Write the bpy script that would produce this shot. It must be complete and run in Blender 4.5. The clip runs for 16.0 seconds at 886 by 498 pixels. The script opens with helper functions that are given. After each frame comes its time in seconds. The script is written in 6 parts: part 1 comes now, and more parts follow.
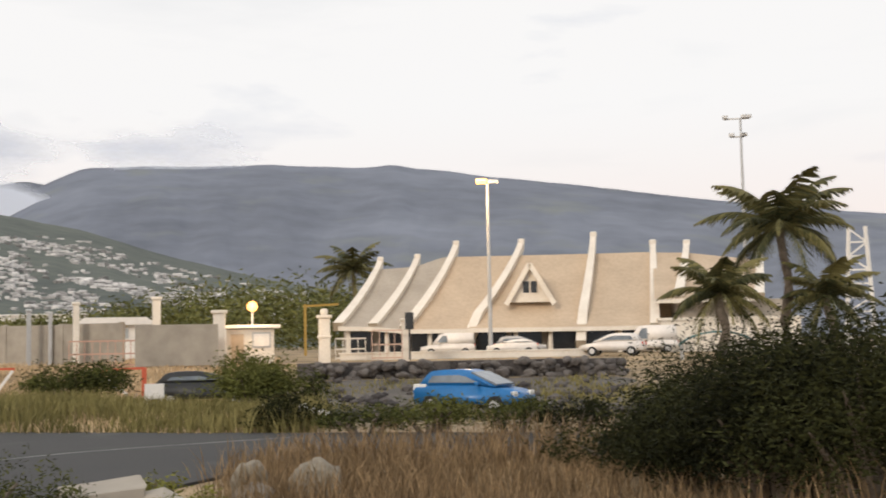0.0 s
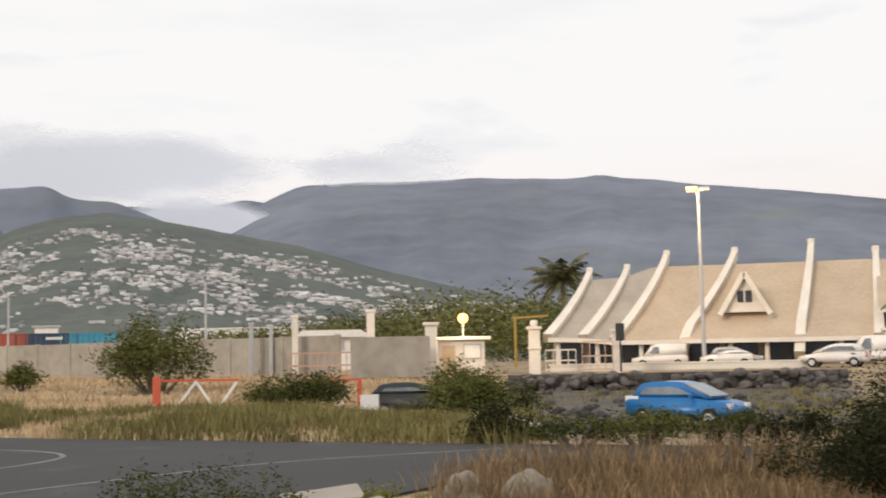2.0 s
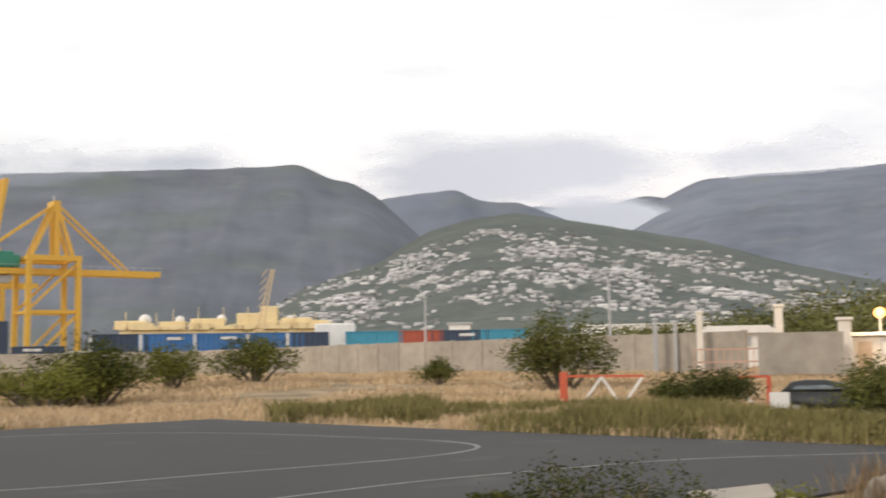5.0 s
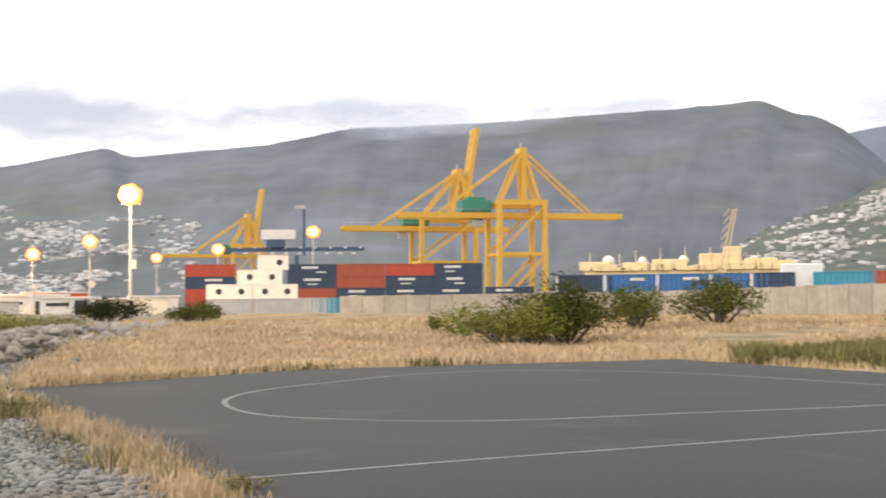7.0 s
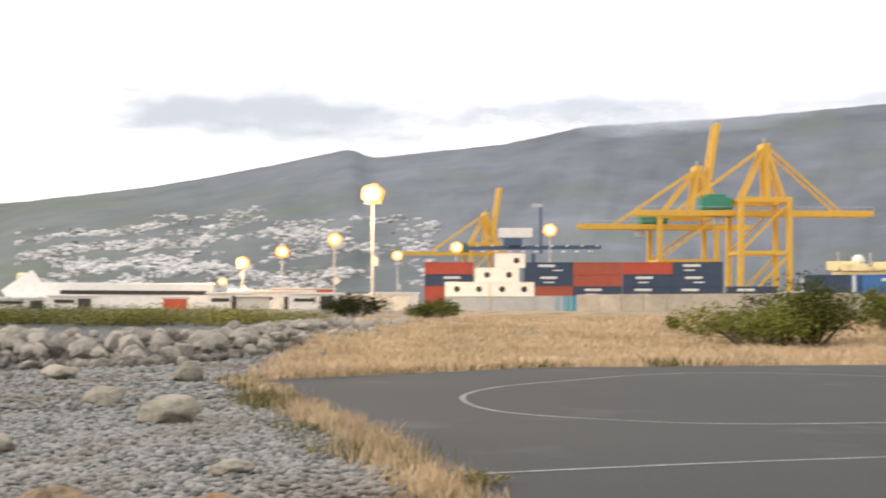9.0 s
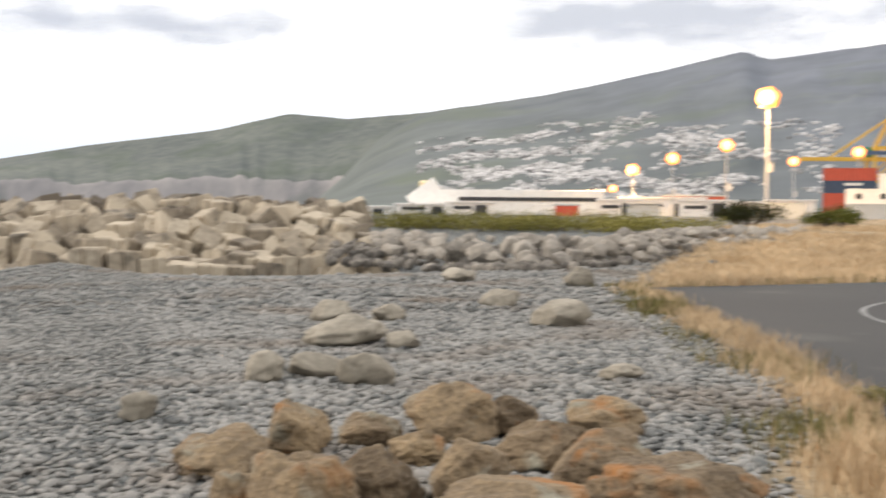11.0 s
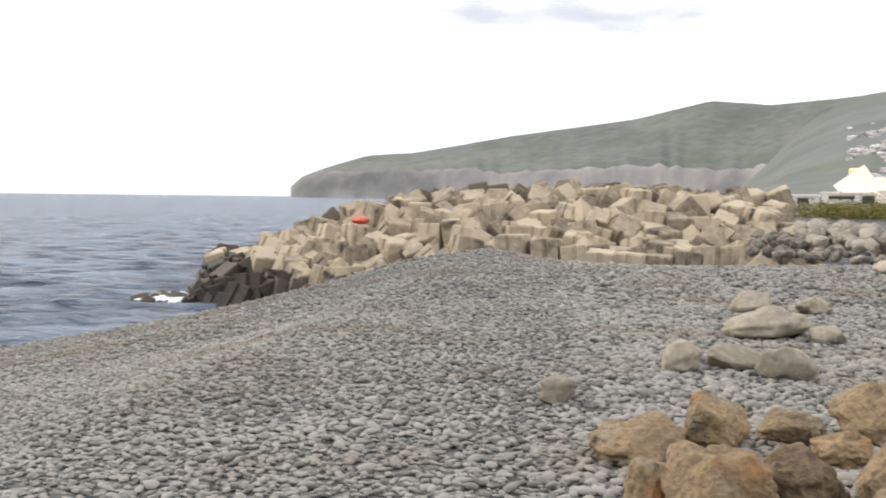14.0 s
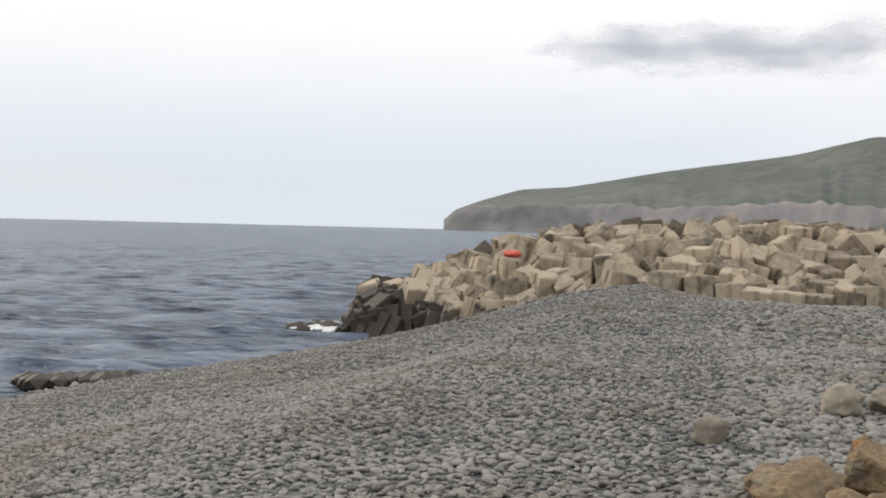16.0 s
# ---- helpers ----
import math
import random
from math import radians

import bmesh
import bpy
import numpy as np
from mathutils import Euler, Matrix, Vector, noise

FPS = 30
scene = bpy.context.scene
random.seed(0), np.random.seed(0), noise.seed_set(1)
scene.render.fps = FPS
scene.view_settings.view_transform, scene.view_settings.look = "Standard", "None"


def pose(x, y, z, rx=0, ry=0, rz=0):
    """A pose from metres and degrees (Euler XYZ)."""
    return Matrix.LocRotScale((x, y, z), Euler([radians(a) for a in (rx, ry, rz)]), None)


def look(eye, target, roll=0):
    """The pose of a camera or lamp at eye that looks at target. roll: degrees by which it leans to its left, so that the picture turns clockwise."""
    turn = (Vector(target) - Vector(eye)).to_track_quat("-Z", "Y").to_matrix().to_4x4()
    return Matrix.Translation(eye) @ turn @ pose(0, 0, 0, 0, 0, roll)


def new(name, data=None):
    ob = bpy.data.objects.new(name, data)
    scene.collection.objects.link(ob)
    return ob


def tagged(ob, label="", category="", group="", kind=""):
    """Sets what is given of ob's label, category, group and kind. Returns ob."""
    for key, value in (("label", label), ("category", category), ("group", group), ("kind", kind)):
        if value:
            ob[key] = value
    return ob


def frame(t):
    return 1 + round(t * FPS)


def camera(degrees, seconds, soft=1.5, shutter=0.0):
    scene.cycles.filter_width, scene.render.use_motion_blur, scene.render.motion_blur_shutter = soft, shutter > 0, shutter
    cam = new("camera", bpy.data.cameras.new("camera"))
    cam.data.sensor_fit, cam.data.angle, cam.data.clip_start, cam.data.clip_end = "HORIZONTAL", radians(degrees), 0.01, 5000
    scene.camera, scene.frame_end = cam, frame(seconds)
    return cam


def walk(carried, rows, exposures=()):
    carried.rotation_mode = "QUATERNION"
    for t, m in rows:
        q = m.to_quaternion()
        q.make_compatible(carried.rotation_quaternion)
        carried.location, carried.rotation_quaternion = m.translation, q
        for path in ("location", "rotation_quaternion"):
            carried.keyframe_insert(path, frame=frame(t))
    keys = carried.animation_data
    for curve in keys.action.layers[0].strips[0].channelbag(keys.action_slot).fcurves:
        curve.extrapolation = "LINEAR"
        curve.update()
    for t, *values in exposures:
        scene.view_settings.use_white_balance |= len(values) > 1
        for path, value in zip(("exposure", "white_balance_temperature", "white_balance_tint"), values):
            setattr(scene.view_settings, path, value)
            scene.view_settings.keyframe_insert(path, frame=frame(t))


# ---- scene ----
# ---- camera: it stands on the shore and turns to its left ----
EYE = 1.8
cam = camera(39.7, 16.0, soft=1.8, shutter=0.55)
# seconds, yaw, pitch, roll
ROWS = (
    (0.0, 0.00, 4.41, 1.07),
    (0.5, 2.06, 4.47, 0.86),
    (1.0, 4.18, 4.60, 0.83),
    (1.5, 7.43, 4.78, 0.94),
    (2.0, 9.76, 5.13, 1.16),
    (2.5, 11.96, 5.36, 1.14),
    (3.0, 14.37, 5.33, 1.11),
    (3.2, 15.89, 5.27, 1.11),
    (5.3, 30.85, 4.91, 0.90),
    (5.5, 32.74, 4.53, 0.90),
    (6.0, 39.50, 3.39, 0.71),
    (6.5, 45.89, 3.02, 0.88),
    (7.0, 49.72, 2.77, 0.48),
    (7.5, 52.40, 3.06, 0.03),
    (8.0, 54.37, 2.99, -0.21),
    (8.2, 55.17, 3.00, -0.21),
    (10.3, 70.95, 0.15, -0.07),
    (10.5, 72.13, -0.54, -0.07),
    (11.0, 78.76, -1.73, -0.50),
    (11.5, 83.84, -2.13, -0.94),
    (12.0, 87.26, -2.73, -1.03),
    (12.5, 89.92, -2.93, -0.72),
    (13.0, 92.91, -2.72, -0.62),
    (13.5, 95.50, -2.62, -0.61),
    (14.0, 98.13, -2.45, -0.65),
    (14.5, 100.06, -1.76, -0.89),
    (15.0, 102.38, -1.24, -0.77),
    (15.5, 104.04, -1.08, -0.95),
    (16.0, 105.23, -1.00, -1.43),
)
walk(cam, [(t, pose(0, 0, EYE, 90 + p, r, y)) for t, y, p, r in ROWS],
     exposures=((0.0, -0.68), (3.0, -0.65), (5.5, -0.45), (6.5, -0.20), (8.0, -0.12), (11.0, -0.14), (12.5, -0.08), (13.0, -0.04), (14.0, 0.02), (14.5, -0.14), (15.0, -0.36), (16.0, -0.53)))

# ---- daylight: thin bright overcast after a low sun over the sea ----
SUN_AZ, SUN_EL = 150.0, 22.0


def bearing(az, r, z=0.0):
    """The place r metres off on a bearing in degrees, counted to the left of the first view."""
    a = radians(az)
    return Vector((-math.sin(a) * r, math.cos(a) * r, z))


world = bpy.data.worlds.new("dusk_sky")
scene.world = world
world.use_nodes = True
wt = world.node_tree
wt.nodes.clear()


def wnode(kind, **values):
    n = wt.nodes.new(kind)
    for key, value in values.items():
        n.inputs[key].default_value = value
    return n


sky = wt.nodes.new("ShaderNodeTexSky")
sky.sky_type = "NISHITA"
sky.sun_disc = False
sky.sun_elevation = radians(SUN_EL)
sky.sun_rotation = radians(-SUN_AZ)
sky_gain = wt.nodes.new("ShaderNodeVectorMath")
sky_gain.operation = "SCALE"
sky_gain.inputs["Scale"].default_value = 0.12
wt.links.new(sky.outputs[0], sky_gain.inputs[0])
coord = wt.nodes.new("ShaderNodeTexCoord")
stretch = wt.nodes.new("ShaderNodeMapping")
stretch.inputs["Scale"].default_value = (1.0, 1.0, 5.0)
wt.links.new(coord.outputs["Generated"], stretch.inputs["Vector"])
streaks = wnode("ShaderNodeTexNoise", Scale=3.2, Detail=7.0, Roughness=0.55, Distortion=0.25)
wt.links.new(stretch.outputs[0], streaks.inputs["Vector"])
veil = wt.nodes.new("ShaderNodeValToRGB")
veil.color_ramp.elements[0].position, veil.color_ramp.elements[0].color = 0.30, (0.90, 0.90, 0.90, 1)
veil.color_ramp.elements[1].position, veil.color_ramp.elements[1].color = 0.45, (0.98, 0.98, 0.98, 1)
wt.links.new(streaks.outputs["Fac"], veil.inputs[0])
under = wt.nodes.new("ShaderNodeValToRGB")
under.color_ramp.elements[0].position, under.color_ramp.elements[0].color = 0.60, (1.54, 1.52, 1.51, 1)
under.color_ramp.elements[1].position, under.color_ramp.elements[1].color = 0.82, (1.08, 1.13, 1.25, 1)
wt.links.new(streaks.outputs["Fac"], under.inputs[0])
cover = wt.nodes.new("ShaderNodeMixRGB")
wt.links.new(veil.outputs[0], cover.inputs[0])
wt.links.new(sky_gain.outputs[0], cover.inputs[1])
wt.links.new(under.outputs[0], cover.inputs[2])
# low in the sky: blue-grey over the sea, rosy over the land behind
axes = wt.nodes.new("ShaderNodeSeparateXYZ")
wt.links.new(coord.outputs["Generated"], axes.inputs[0])
seaward = wt.nodes.new("ShaderNodeMapRange")
seaward.interpolation_type = "SMOOTHSTEP"
seaward.inputs["From Min"].default_value, seaward.inputs["From Max"].default_value = -0.20, 0.95
wt.links.new(axes.outputs["Y"], seaward.inputs["Value"])
tint = wt.nodes.new("ShaderNodeValToRGB")
tint.color_ramp.elements[0].position, tint.color_ramp.elements[0].color = 0.0, (0.70, 0.76, 0.84, 1)
tint.color_ramp.elements[1].position, tint.color_ramp.elements[1].color = 1.0, (1.0, 0.88, 0.83, 1)
middle = tint.color_ramp.elements.new(0.55)
middle.color = (0.95, 0.96, 0.98, 1)
wt.links.new(seaward.outputs[0], tint.inputs[0])
low_sky = wt.nodes.new("ShaderNodeMapRange")
low_sky.interpolation_type = "SMOOTHSTEP"
low_sky.inputs["From Min"].default_value, low_sky.inputs["From Max"].default_value = 0.03, 0.20
low_sky.inputs["To Min"].default_value, low_sky.inputs["To Max"].default_value = 1.0, 0.0
wt.links.new(axes.outputs["Z"], low_sky.inputs["Value"])
toned = wt.nodes.new("ShaderNodeMixRGB")
toned.blend_type = "MULTIPLY"
wt.links.new(low_sky.outputs[0], toned.inputs[0])
wt.links.new(cover.outputs[0], toned.inputs[1])
wt.links.new(tint.outputs[0], toned.inputs[2])
background = wnode("ShaderNodeBackground", Strength=1.0)
wt.links.new(toned.outputs[0], background.inputs[0])
wout = wt.nodes.new("ShaderNodeOutputWorld")
wt.links.new(background.outputs[0], wout.inputs[0])

sun_data = bpy.data.lights.new("sun", "SUN")
sun_data.energy, sun_data.angle, sun_data.color = 2.0, radians(14), (1.0, 0.86, 0.70)
sun = new("sun", sun_data)
sun.matrix_world = look(bearing(SUN_AZ, 100, 100 * math.tan(radians(SUN_EL))), (0, 0, 0))


# ---- materials ----
def material(name, low, high, scale=1.0, fine=12.0, rough=0.8, bump=0.3, metal=0.0, spread=0.0, depth=0.02, third=None, tall=1.0):
    """Two-scale varied surface: low and high are the ends of its colour, scale in patches a metre; spread varies it from piece to piece."""
    m = bpy.data.materials.new(name)
    m.use_nodes = True
    t = m.node_tree
    b = t.nodes["Principled BSDF"]
    geo = t.nodes.new("ShaderNodeNewGeometry")
    big = t.nodes.new("ShaderNodeTexNoise")
    big.inputs["Scale"].default_value, big.inputs["Detail"].default_value = scale, 5.0
    small = t.nodes.new("ShaderNodeTexNoise")
    small.inputs["Scale"].default_value, small.inputs["Detail"].default_value = scale * fine, 4.0
    drawn = t.nodes.new("ShaderNodeMapping")
    drawn.inputs["Scale"].default_value = (1.0, 1.0, 1.0 / tall)
    t.links.new(geo.outputs["Position"], drawn.inputs["Vector"])
    for n in (big, small):
        t.links.new(drawn.outputs[0], n.inputs["Vector"])
    both = t.nodes.new("ShaderNodeMath")
    both.operation = "MULTIPLY_ADD"
    both.inputs[1].default_value = 0.45
    part_big = t.nodes.new("ShaderNodeMath")
    part_big.operation = "MULTIPLY"
    part_big.inputs[1].default_value = 0.55
    t.links.new(big.outputs["Fac"], part_big.inputs[0])
    t.links.new(small.outputs["Fac"], both.inputs[0])
    t.links.new(part_big.outputs[0], both.inputs[2])
    last = both.outputs[0]
    if spread:
        island = t.nodes.new("ShaderNodeMath")
        island.operation = "MULTIPLY_ADD"
        island.inputs[1].default_value = spread
        t.links.new(geo.outputs["Random Per Island"], island.inputs[0])
        t.links.new(last, island.inputs[2])
        info = t.nodes.new("ShaderNodeObjectInfo")
        again = t.nodes.new("ShaderNodeMath")
        again.operation = "MULTIPLY_ADD"
        again.inputs[1].default_value = spread
        t.links.new(info.outputs["Random"], again.inputs[0])
        t.links.new(island.outputs[0], again.inputs[2])
        shift = t.nodes.new("ShaderNodeMath")
        shift.operation = "SUBTRACT"
        shift.inputs[1].default_value = spread
        t.links.new(again.outputs[0], shift.inputs[0])
        last = shift.outputs[0]
    ramp = t.nodes.new("ShaderNodeValToRGB")
    e = ramp.color_ramp.elements
    e[0].position, e[0].color = 0.32, (*low, 1)
    e[1].position, e[1].color = 0.68, (*high, 1)
    if third:
        extra = e.new(0.5)
        extra.color = (*third, 1)
    t.links.new(last, ramp.inputs[0])
    t.links.new(ramp.outputs[0], b.inputs["Base Color"])
    b.inputs["Roughness"].default_value, b.inputs["Metallic"].default_value = rough, metal
    if bump:
        bp = t.nodes.new("ShaderNodeBump")
        bp.inputs["Strength"].default_value, bp.inputs["Distance"].default_value = bump, depth
        t.links.new(small.outputs["Fac"], bp.inputs["Height"])
        t.links.new(bp.outputs[0], b.inputs["Normal"])
    return m


def plain(name, rgb, rough=0.6, metal=0.0):
    """Paint or plastic with slight wear."""
    return material(name, [c * 0.86 for c in rgb], [min(1, c * 1.1) for c in rgb], 0.9, 9.0, rough, 0.08, metal)


def glowing(name, rgb, strength):
    m = bpy.data.materials.new(name)
    m.use_nodes = True
    b = m.node_tree.nodes["Principled BSDF"]
    b.inputs["Base Color"].default_value = (*rgb, 1)
    b.inputs["Emission Color"].default_value = (*rgb, 1)
    b.inputs["Emission Strength"].default_value = strength
    return m


ASPHALT = material("asphalt", (0.024, 0.024, 0.026), (0.047, 0.046, 0.045), 0.16, 90, 0.85, 0.5, depth=0.01)
LINE_PAINT = material("worn_line_paint", (0.10, 0.10, 0.10), (0.34, 0.34, 0.33), 0.8, 9, 0.8, 0.2)
CONCRETE = material("weathered_concrete", (0.27, 0.24, 0.20), (0.43, 0.385, 0.325), 0.30, 5, 0.9, 0.12, spread=0.1)
BLOCK = material("breakwater_concrete", (0.13, 0.105, 0.078), (0.47, 0.395, 0.295), 0.35, 9, 0.9, 0.5, spread=0.36, depth=0.05)
WET_BLOCK = material("wet_breakwater_concrete", (0.012, 0.010, 0.008), (0.060, 0.046, 0.034), 0.5, 8, 0.65, 0.5, spread=0.2)
PEBBLE = material("grey_beach_pebbles", (0.046, 0.050, 0.050), (0.285, 0.275, 0.255), 0.5, 40, 0.75, 0.15, spread=0.42, depth=0.006,
                  third=(0.130, 0.133, 0.126))
BOULDER = material("brown_weathered_boulder", (0.085, 0.058, 0.032), (0.34, 0.245, 0.140), 1.6, 13, 0.9, 1.0, spread=0.16, depth=0.05,
                   third=(0.20, 0.145, 0.088))


def add_patches(m, rgb, scale, low, high):
    """Blotches of another colour over a material's own."""
    t = m.node_tree
    b = t.nodes["Principled BSDF"]
    own = b.inputs["Base Color"].links[0].from_socket
    geo = t.nodes.new("ShaderNodeNewGeometry")
    blot = t.nodes.new("ShaderNodeTexNoise")
    blot.inputs["Scale"].default_value, blot.inputs["Detail"].default_value = scale, 6.0
    t.links.new(geo.outputs["Position"], blot.inputs["Vector"])
    ramp = t.nodes.new("ShaderNodeValToRGB")
    ramp.color_ramp.elements[0].position, ramp.color_ramp.elements[1].position = low, high
    t.links.new(blot.outputs["Fac"], ramp.inputs[0])
    mix = t.nodes.new("ShaderNodeMixRGB")
    mix.inputs[2].default_value = (*rgb, 1)
    t.links.new(ramp.outputs[0], mix.inputs[0])
    t.links.new(own, mix.inputs[1])
    t.links.new(mix.outputs[0], b.inputs["Base Color"])


add_patches(BOULDER, (0.32, 0.14, 0.04), 2.3, 0.57, 0.70)
add_patches(BOULDER, (0.28, 0.26, 0.20), 3.1, 0.60, 0.70)
add_patches(BLOCK, (0.10, 0.085, 0.065), 0.9, 0.56, 0.70)
add_patches(PEBBLE, (0.19, 0.145, 0.105), 0.28, 0.52, 0.75)
add_patches(ASPHALT, (0.070, 0.067, 0.063), 0.5, 0.60, 0.75)
GREY_ROCK = material("grey_rock", (0.075, 0.066, 0.056), (0.36, 0.32, 0.27), 0.5, 10, 0.9, 0.6, spread=0.3, depth=0.05)
LAVA = material("dark_lava_stone", (0.035, 0.03, 0.03), (0.14, 0.125, 0.115), 0.9, 10, 0.9, 0.6, spread=0.25)
DRY_GRASS = material("dry_straw_grass", (0.29, 0.20, 0.11), (0.64, 0.48, 0.30), 0.25, 12, 0.9, 0, spread=0.2)
GREEN_GRASS = material("green_grass", (0.095, 0.088, 0.03), (0.29, 0.25, 0.10), 0.3, 10, 0.9, 0, spread=0.2)
LEAF = material("olive_green_leaves", (0.050, 0.058, 0.010), (0.225, 0.225, 0.046), 0.5, 8, 0.85, 0, spread=0.28)
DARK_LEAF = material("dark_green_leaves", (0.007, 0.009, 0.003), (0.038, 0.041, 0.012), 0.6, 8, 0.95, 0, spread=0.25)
WOOD_LEAF = material("woodland_leaves", (0.05, 0.06, 0.018), (0.20, 0.195, 0.06), 0.04, 12, 0.8, 0, spread=0.25)
BARK = material("grey_brown_bark", (0.08, 0.06, 0.045), (0.22, 0.18, 0.14), 3, 8, 0.9, 0.5)
# The blue in this woodland colour stands for distance haze.
HAZY_FAR_WOOD = material("hazy_woods_north", (0.080, 0.090, 0.110), (0.184, 0.199, 0.232), 0.0016, 5, 0.95, 0.12, depth=8)
# Eastern woods: blue-grey aerial haze is mixed into their colour.
HAZY_EAST_WOOD = material("hazy_woods_east", (0.112, 0.126, 0.160), (0.208, 0.230, 0.282), 0.0015, 5, 0.95, 0.12, depth=8)
# Hill green is tinted bluish to carry the haze before it.
HAZY_HILL_GREEN = material("hazy_green_hill", (0.055, 0.068, 0.064), (0.120, 0.135, 0.110), 0.004, 8, 0.95, 0.3, depth=6)
# Slope and cliff of the cape are greyed and paled as haze.
HAZY_CAPE_GREEN = material("hazy_cape_slope", (0.080, 0.092, 0.092), (0.165, 0.178, 0.152), 0.004, 8, 0.95, 0.25, depth=6)
HAZY_CLIFF = material("hazy_bare_sea_cliff", (0.205, 0.20, 0.205), (0.37, 0.34, 0.325), 0.006, 6, 0.95, 0.3, depth=8, tall=6.0)
add_patches(HAZY_FAR_WOOD, (0.125, 0.145, 0.128), 0.0035, 0.52, 0.72)
add_patches(HAZY_FAR_WOOD, (0.165, 0.180, 0.172), 0.011, 0.60, 0.80)


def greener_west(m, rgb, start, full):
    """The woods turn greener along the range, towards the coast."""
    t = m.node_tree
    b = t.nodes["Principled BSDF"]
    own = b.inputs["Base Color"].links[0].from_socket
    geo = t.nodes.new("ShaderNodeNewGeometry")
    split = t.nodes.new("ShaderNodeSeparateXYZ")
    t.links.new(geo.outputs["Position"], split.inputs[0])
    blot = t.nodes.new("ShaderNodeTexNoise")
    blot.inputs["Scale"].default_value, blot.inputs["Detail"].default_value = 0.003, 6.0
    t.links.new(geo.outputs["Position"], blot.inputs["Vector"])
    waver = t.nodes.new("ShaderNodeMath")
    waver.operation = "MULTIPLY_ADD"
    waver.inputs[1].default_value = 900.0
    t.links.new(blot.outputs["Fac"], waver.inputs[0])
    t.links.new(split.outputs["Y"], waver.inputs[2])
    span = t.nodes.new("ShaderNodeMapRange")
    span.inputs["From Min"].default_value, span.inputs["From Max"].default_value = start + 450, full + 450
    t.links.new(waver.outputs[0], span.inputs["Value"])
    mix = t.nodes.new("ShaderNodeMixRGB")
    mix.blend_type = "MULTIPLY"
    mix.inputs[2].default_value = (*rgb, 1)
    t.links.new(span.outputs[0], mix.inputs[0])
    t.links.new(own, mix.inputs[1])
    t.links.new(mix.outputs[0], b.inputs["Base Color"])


greener_west(HAZY_FAR_WOOD, (0.95, 0.97, 0.76), 1300, 300)
add_patches(HAZY_EAST_WOOD, (0.190, 0.208, 0.208), 0.004, 0.55, 0.75)
add_patches(HAZY_CLIFF, (0.145, 0.155, 0.150), 0.007, 0.50, 0.68)
add_patches(HAZY_CAPE_GREEN, (0.085, 0.105, 0.080), 0.006, 0.50, 0.70)
# Paler version of the olive leaves, with sunlight put into the colour.
SUNLIT_OLIVE = material("sunlit_olive_scrub", (0.11, 0.105, 0.025), (0.34, 0.30, 0.085), 0.3, 8, 0.9, 0, spread=0.25)
MID_LEAF = material("mid_green_leaves", (0.024, 0.030, 0.008), (0.125, 0.130, 0.034), 0.5, 8, 0.9, 0, spread=0.28)
for foliage in (SUNLIT_OLIVE, MID_LEAF, LEAF, DARK_LEAF, WOOD_LEAF, GREEN_GRASS):
    foliage.node_tree.nodes["Principled BSDF"].inputs["Specular IOR Level"].default_value = 0.2
HOUSE_WHITE = material("town_walls", (0.15, 0.145, 0.14), (0.72, 0.69, 0.67), 0.02, 5, 0.8, 0, spread=0.35)


# ---- ground ----
def step(a, b, x):
    u = np.clip((x - a) / (b - a), 0, 1)
    return u * u * (3 - 2 * u)


def bump_at(x, y, cx, cy, rx, ry, h):
    return h * np.exp(-((x - cx) / rx) ** 2 - ((y - cy) / ry) ** 2)


def ground_z(x, y):
    """Height of the land: flat tarmac terrace, field rising to the port, pebble beach falling to the sea."""
    x, y = np.asarray(x, float), np.asarray(y, float)
    r = np.hypot(x, y)
    az = np.degrees(np.arctan2(-x, y))
    az = np.where(az < -90, az + 360, az)
    z = 0.85 * step(52, 88, r) + 0.4 * step(95, 170, r)
    fall = -0.30 * step(0, -6, y + 2 * step(-6, -16, x)) - (0.241 - 0.049 * step(-41.5, -36.5, x)) * np.maximum(0, -4.5 - y)
    shore = np.minimum(fall, 0)
    z = np.where(y < 0, z * step(-12, 0, y) + shore, z)
    z += bump_at(x, y, -45, -7.0, 9, 4.2, 0.75) + bump_at(x, y, -59, 0, 14, 7, -2.2) + bump_at(x, y, -60, 11, 13, 8, -1.5) + bump_at(x, y, 2, 47, 15, 13, -0.62)
    open_sea = step(84, 88, az) * step(78, 105, r) * np.where(y < 40, 1, 0)
    z = z * (1 - open_sea) - 7.0 * open_sea
    return np.maximum(z, -8.0)


def step1(a, b, x):
    u = min(1.0, max(0.0, (x - a) / (b - a)))
    return u * u * (3 - 2 * u)


LAND = {}


def gz(x, y):
    """Land height at one place, from a table of 0.5 m squares near by."""
    if abs(x) > 130 or abs(y) > 130:
        return float(ground_z(x, y))
    if not LAND:
        ax = np.arange(-131, 131.6, 0.5)
        LAND["z"] = ground_z(*np.meshgrid(ax, ax, indexing="ij")).tolist()
    u, v = (x + 131) * 2, (y + 131) * 2
    i, j = int(u), int(v)
    u, v = u - i, v - j
    a, b = LAND["z"][i], LAND["z"][i + 1]
    return (a[j] * (1 - v) + a[j + 1] * v) * (1 - u) + (b[j] * (1 - v) + b[j + 1] * v) * u


def on_beach(x, y):
    az = math.degrees(math.atan2(-x, y))
    az = az + 360 if az < -90 else az
    r = math.hypot(x, y)
    lo = 60.5 + 5.5 * step1(13, 26, r)
    return step1(lo, lo + 7, az + 0.06 * max(0, r - 25)) * step1(5, 8, r)


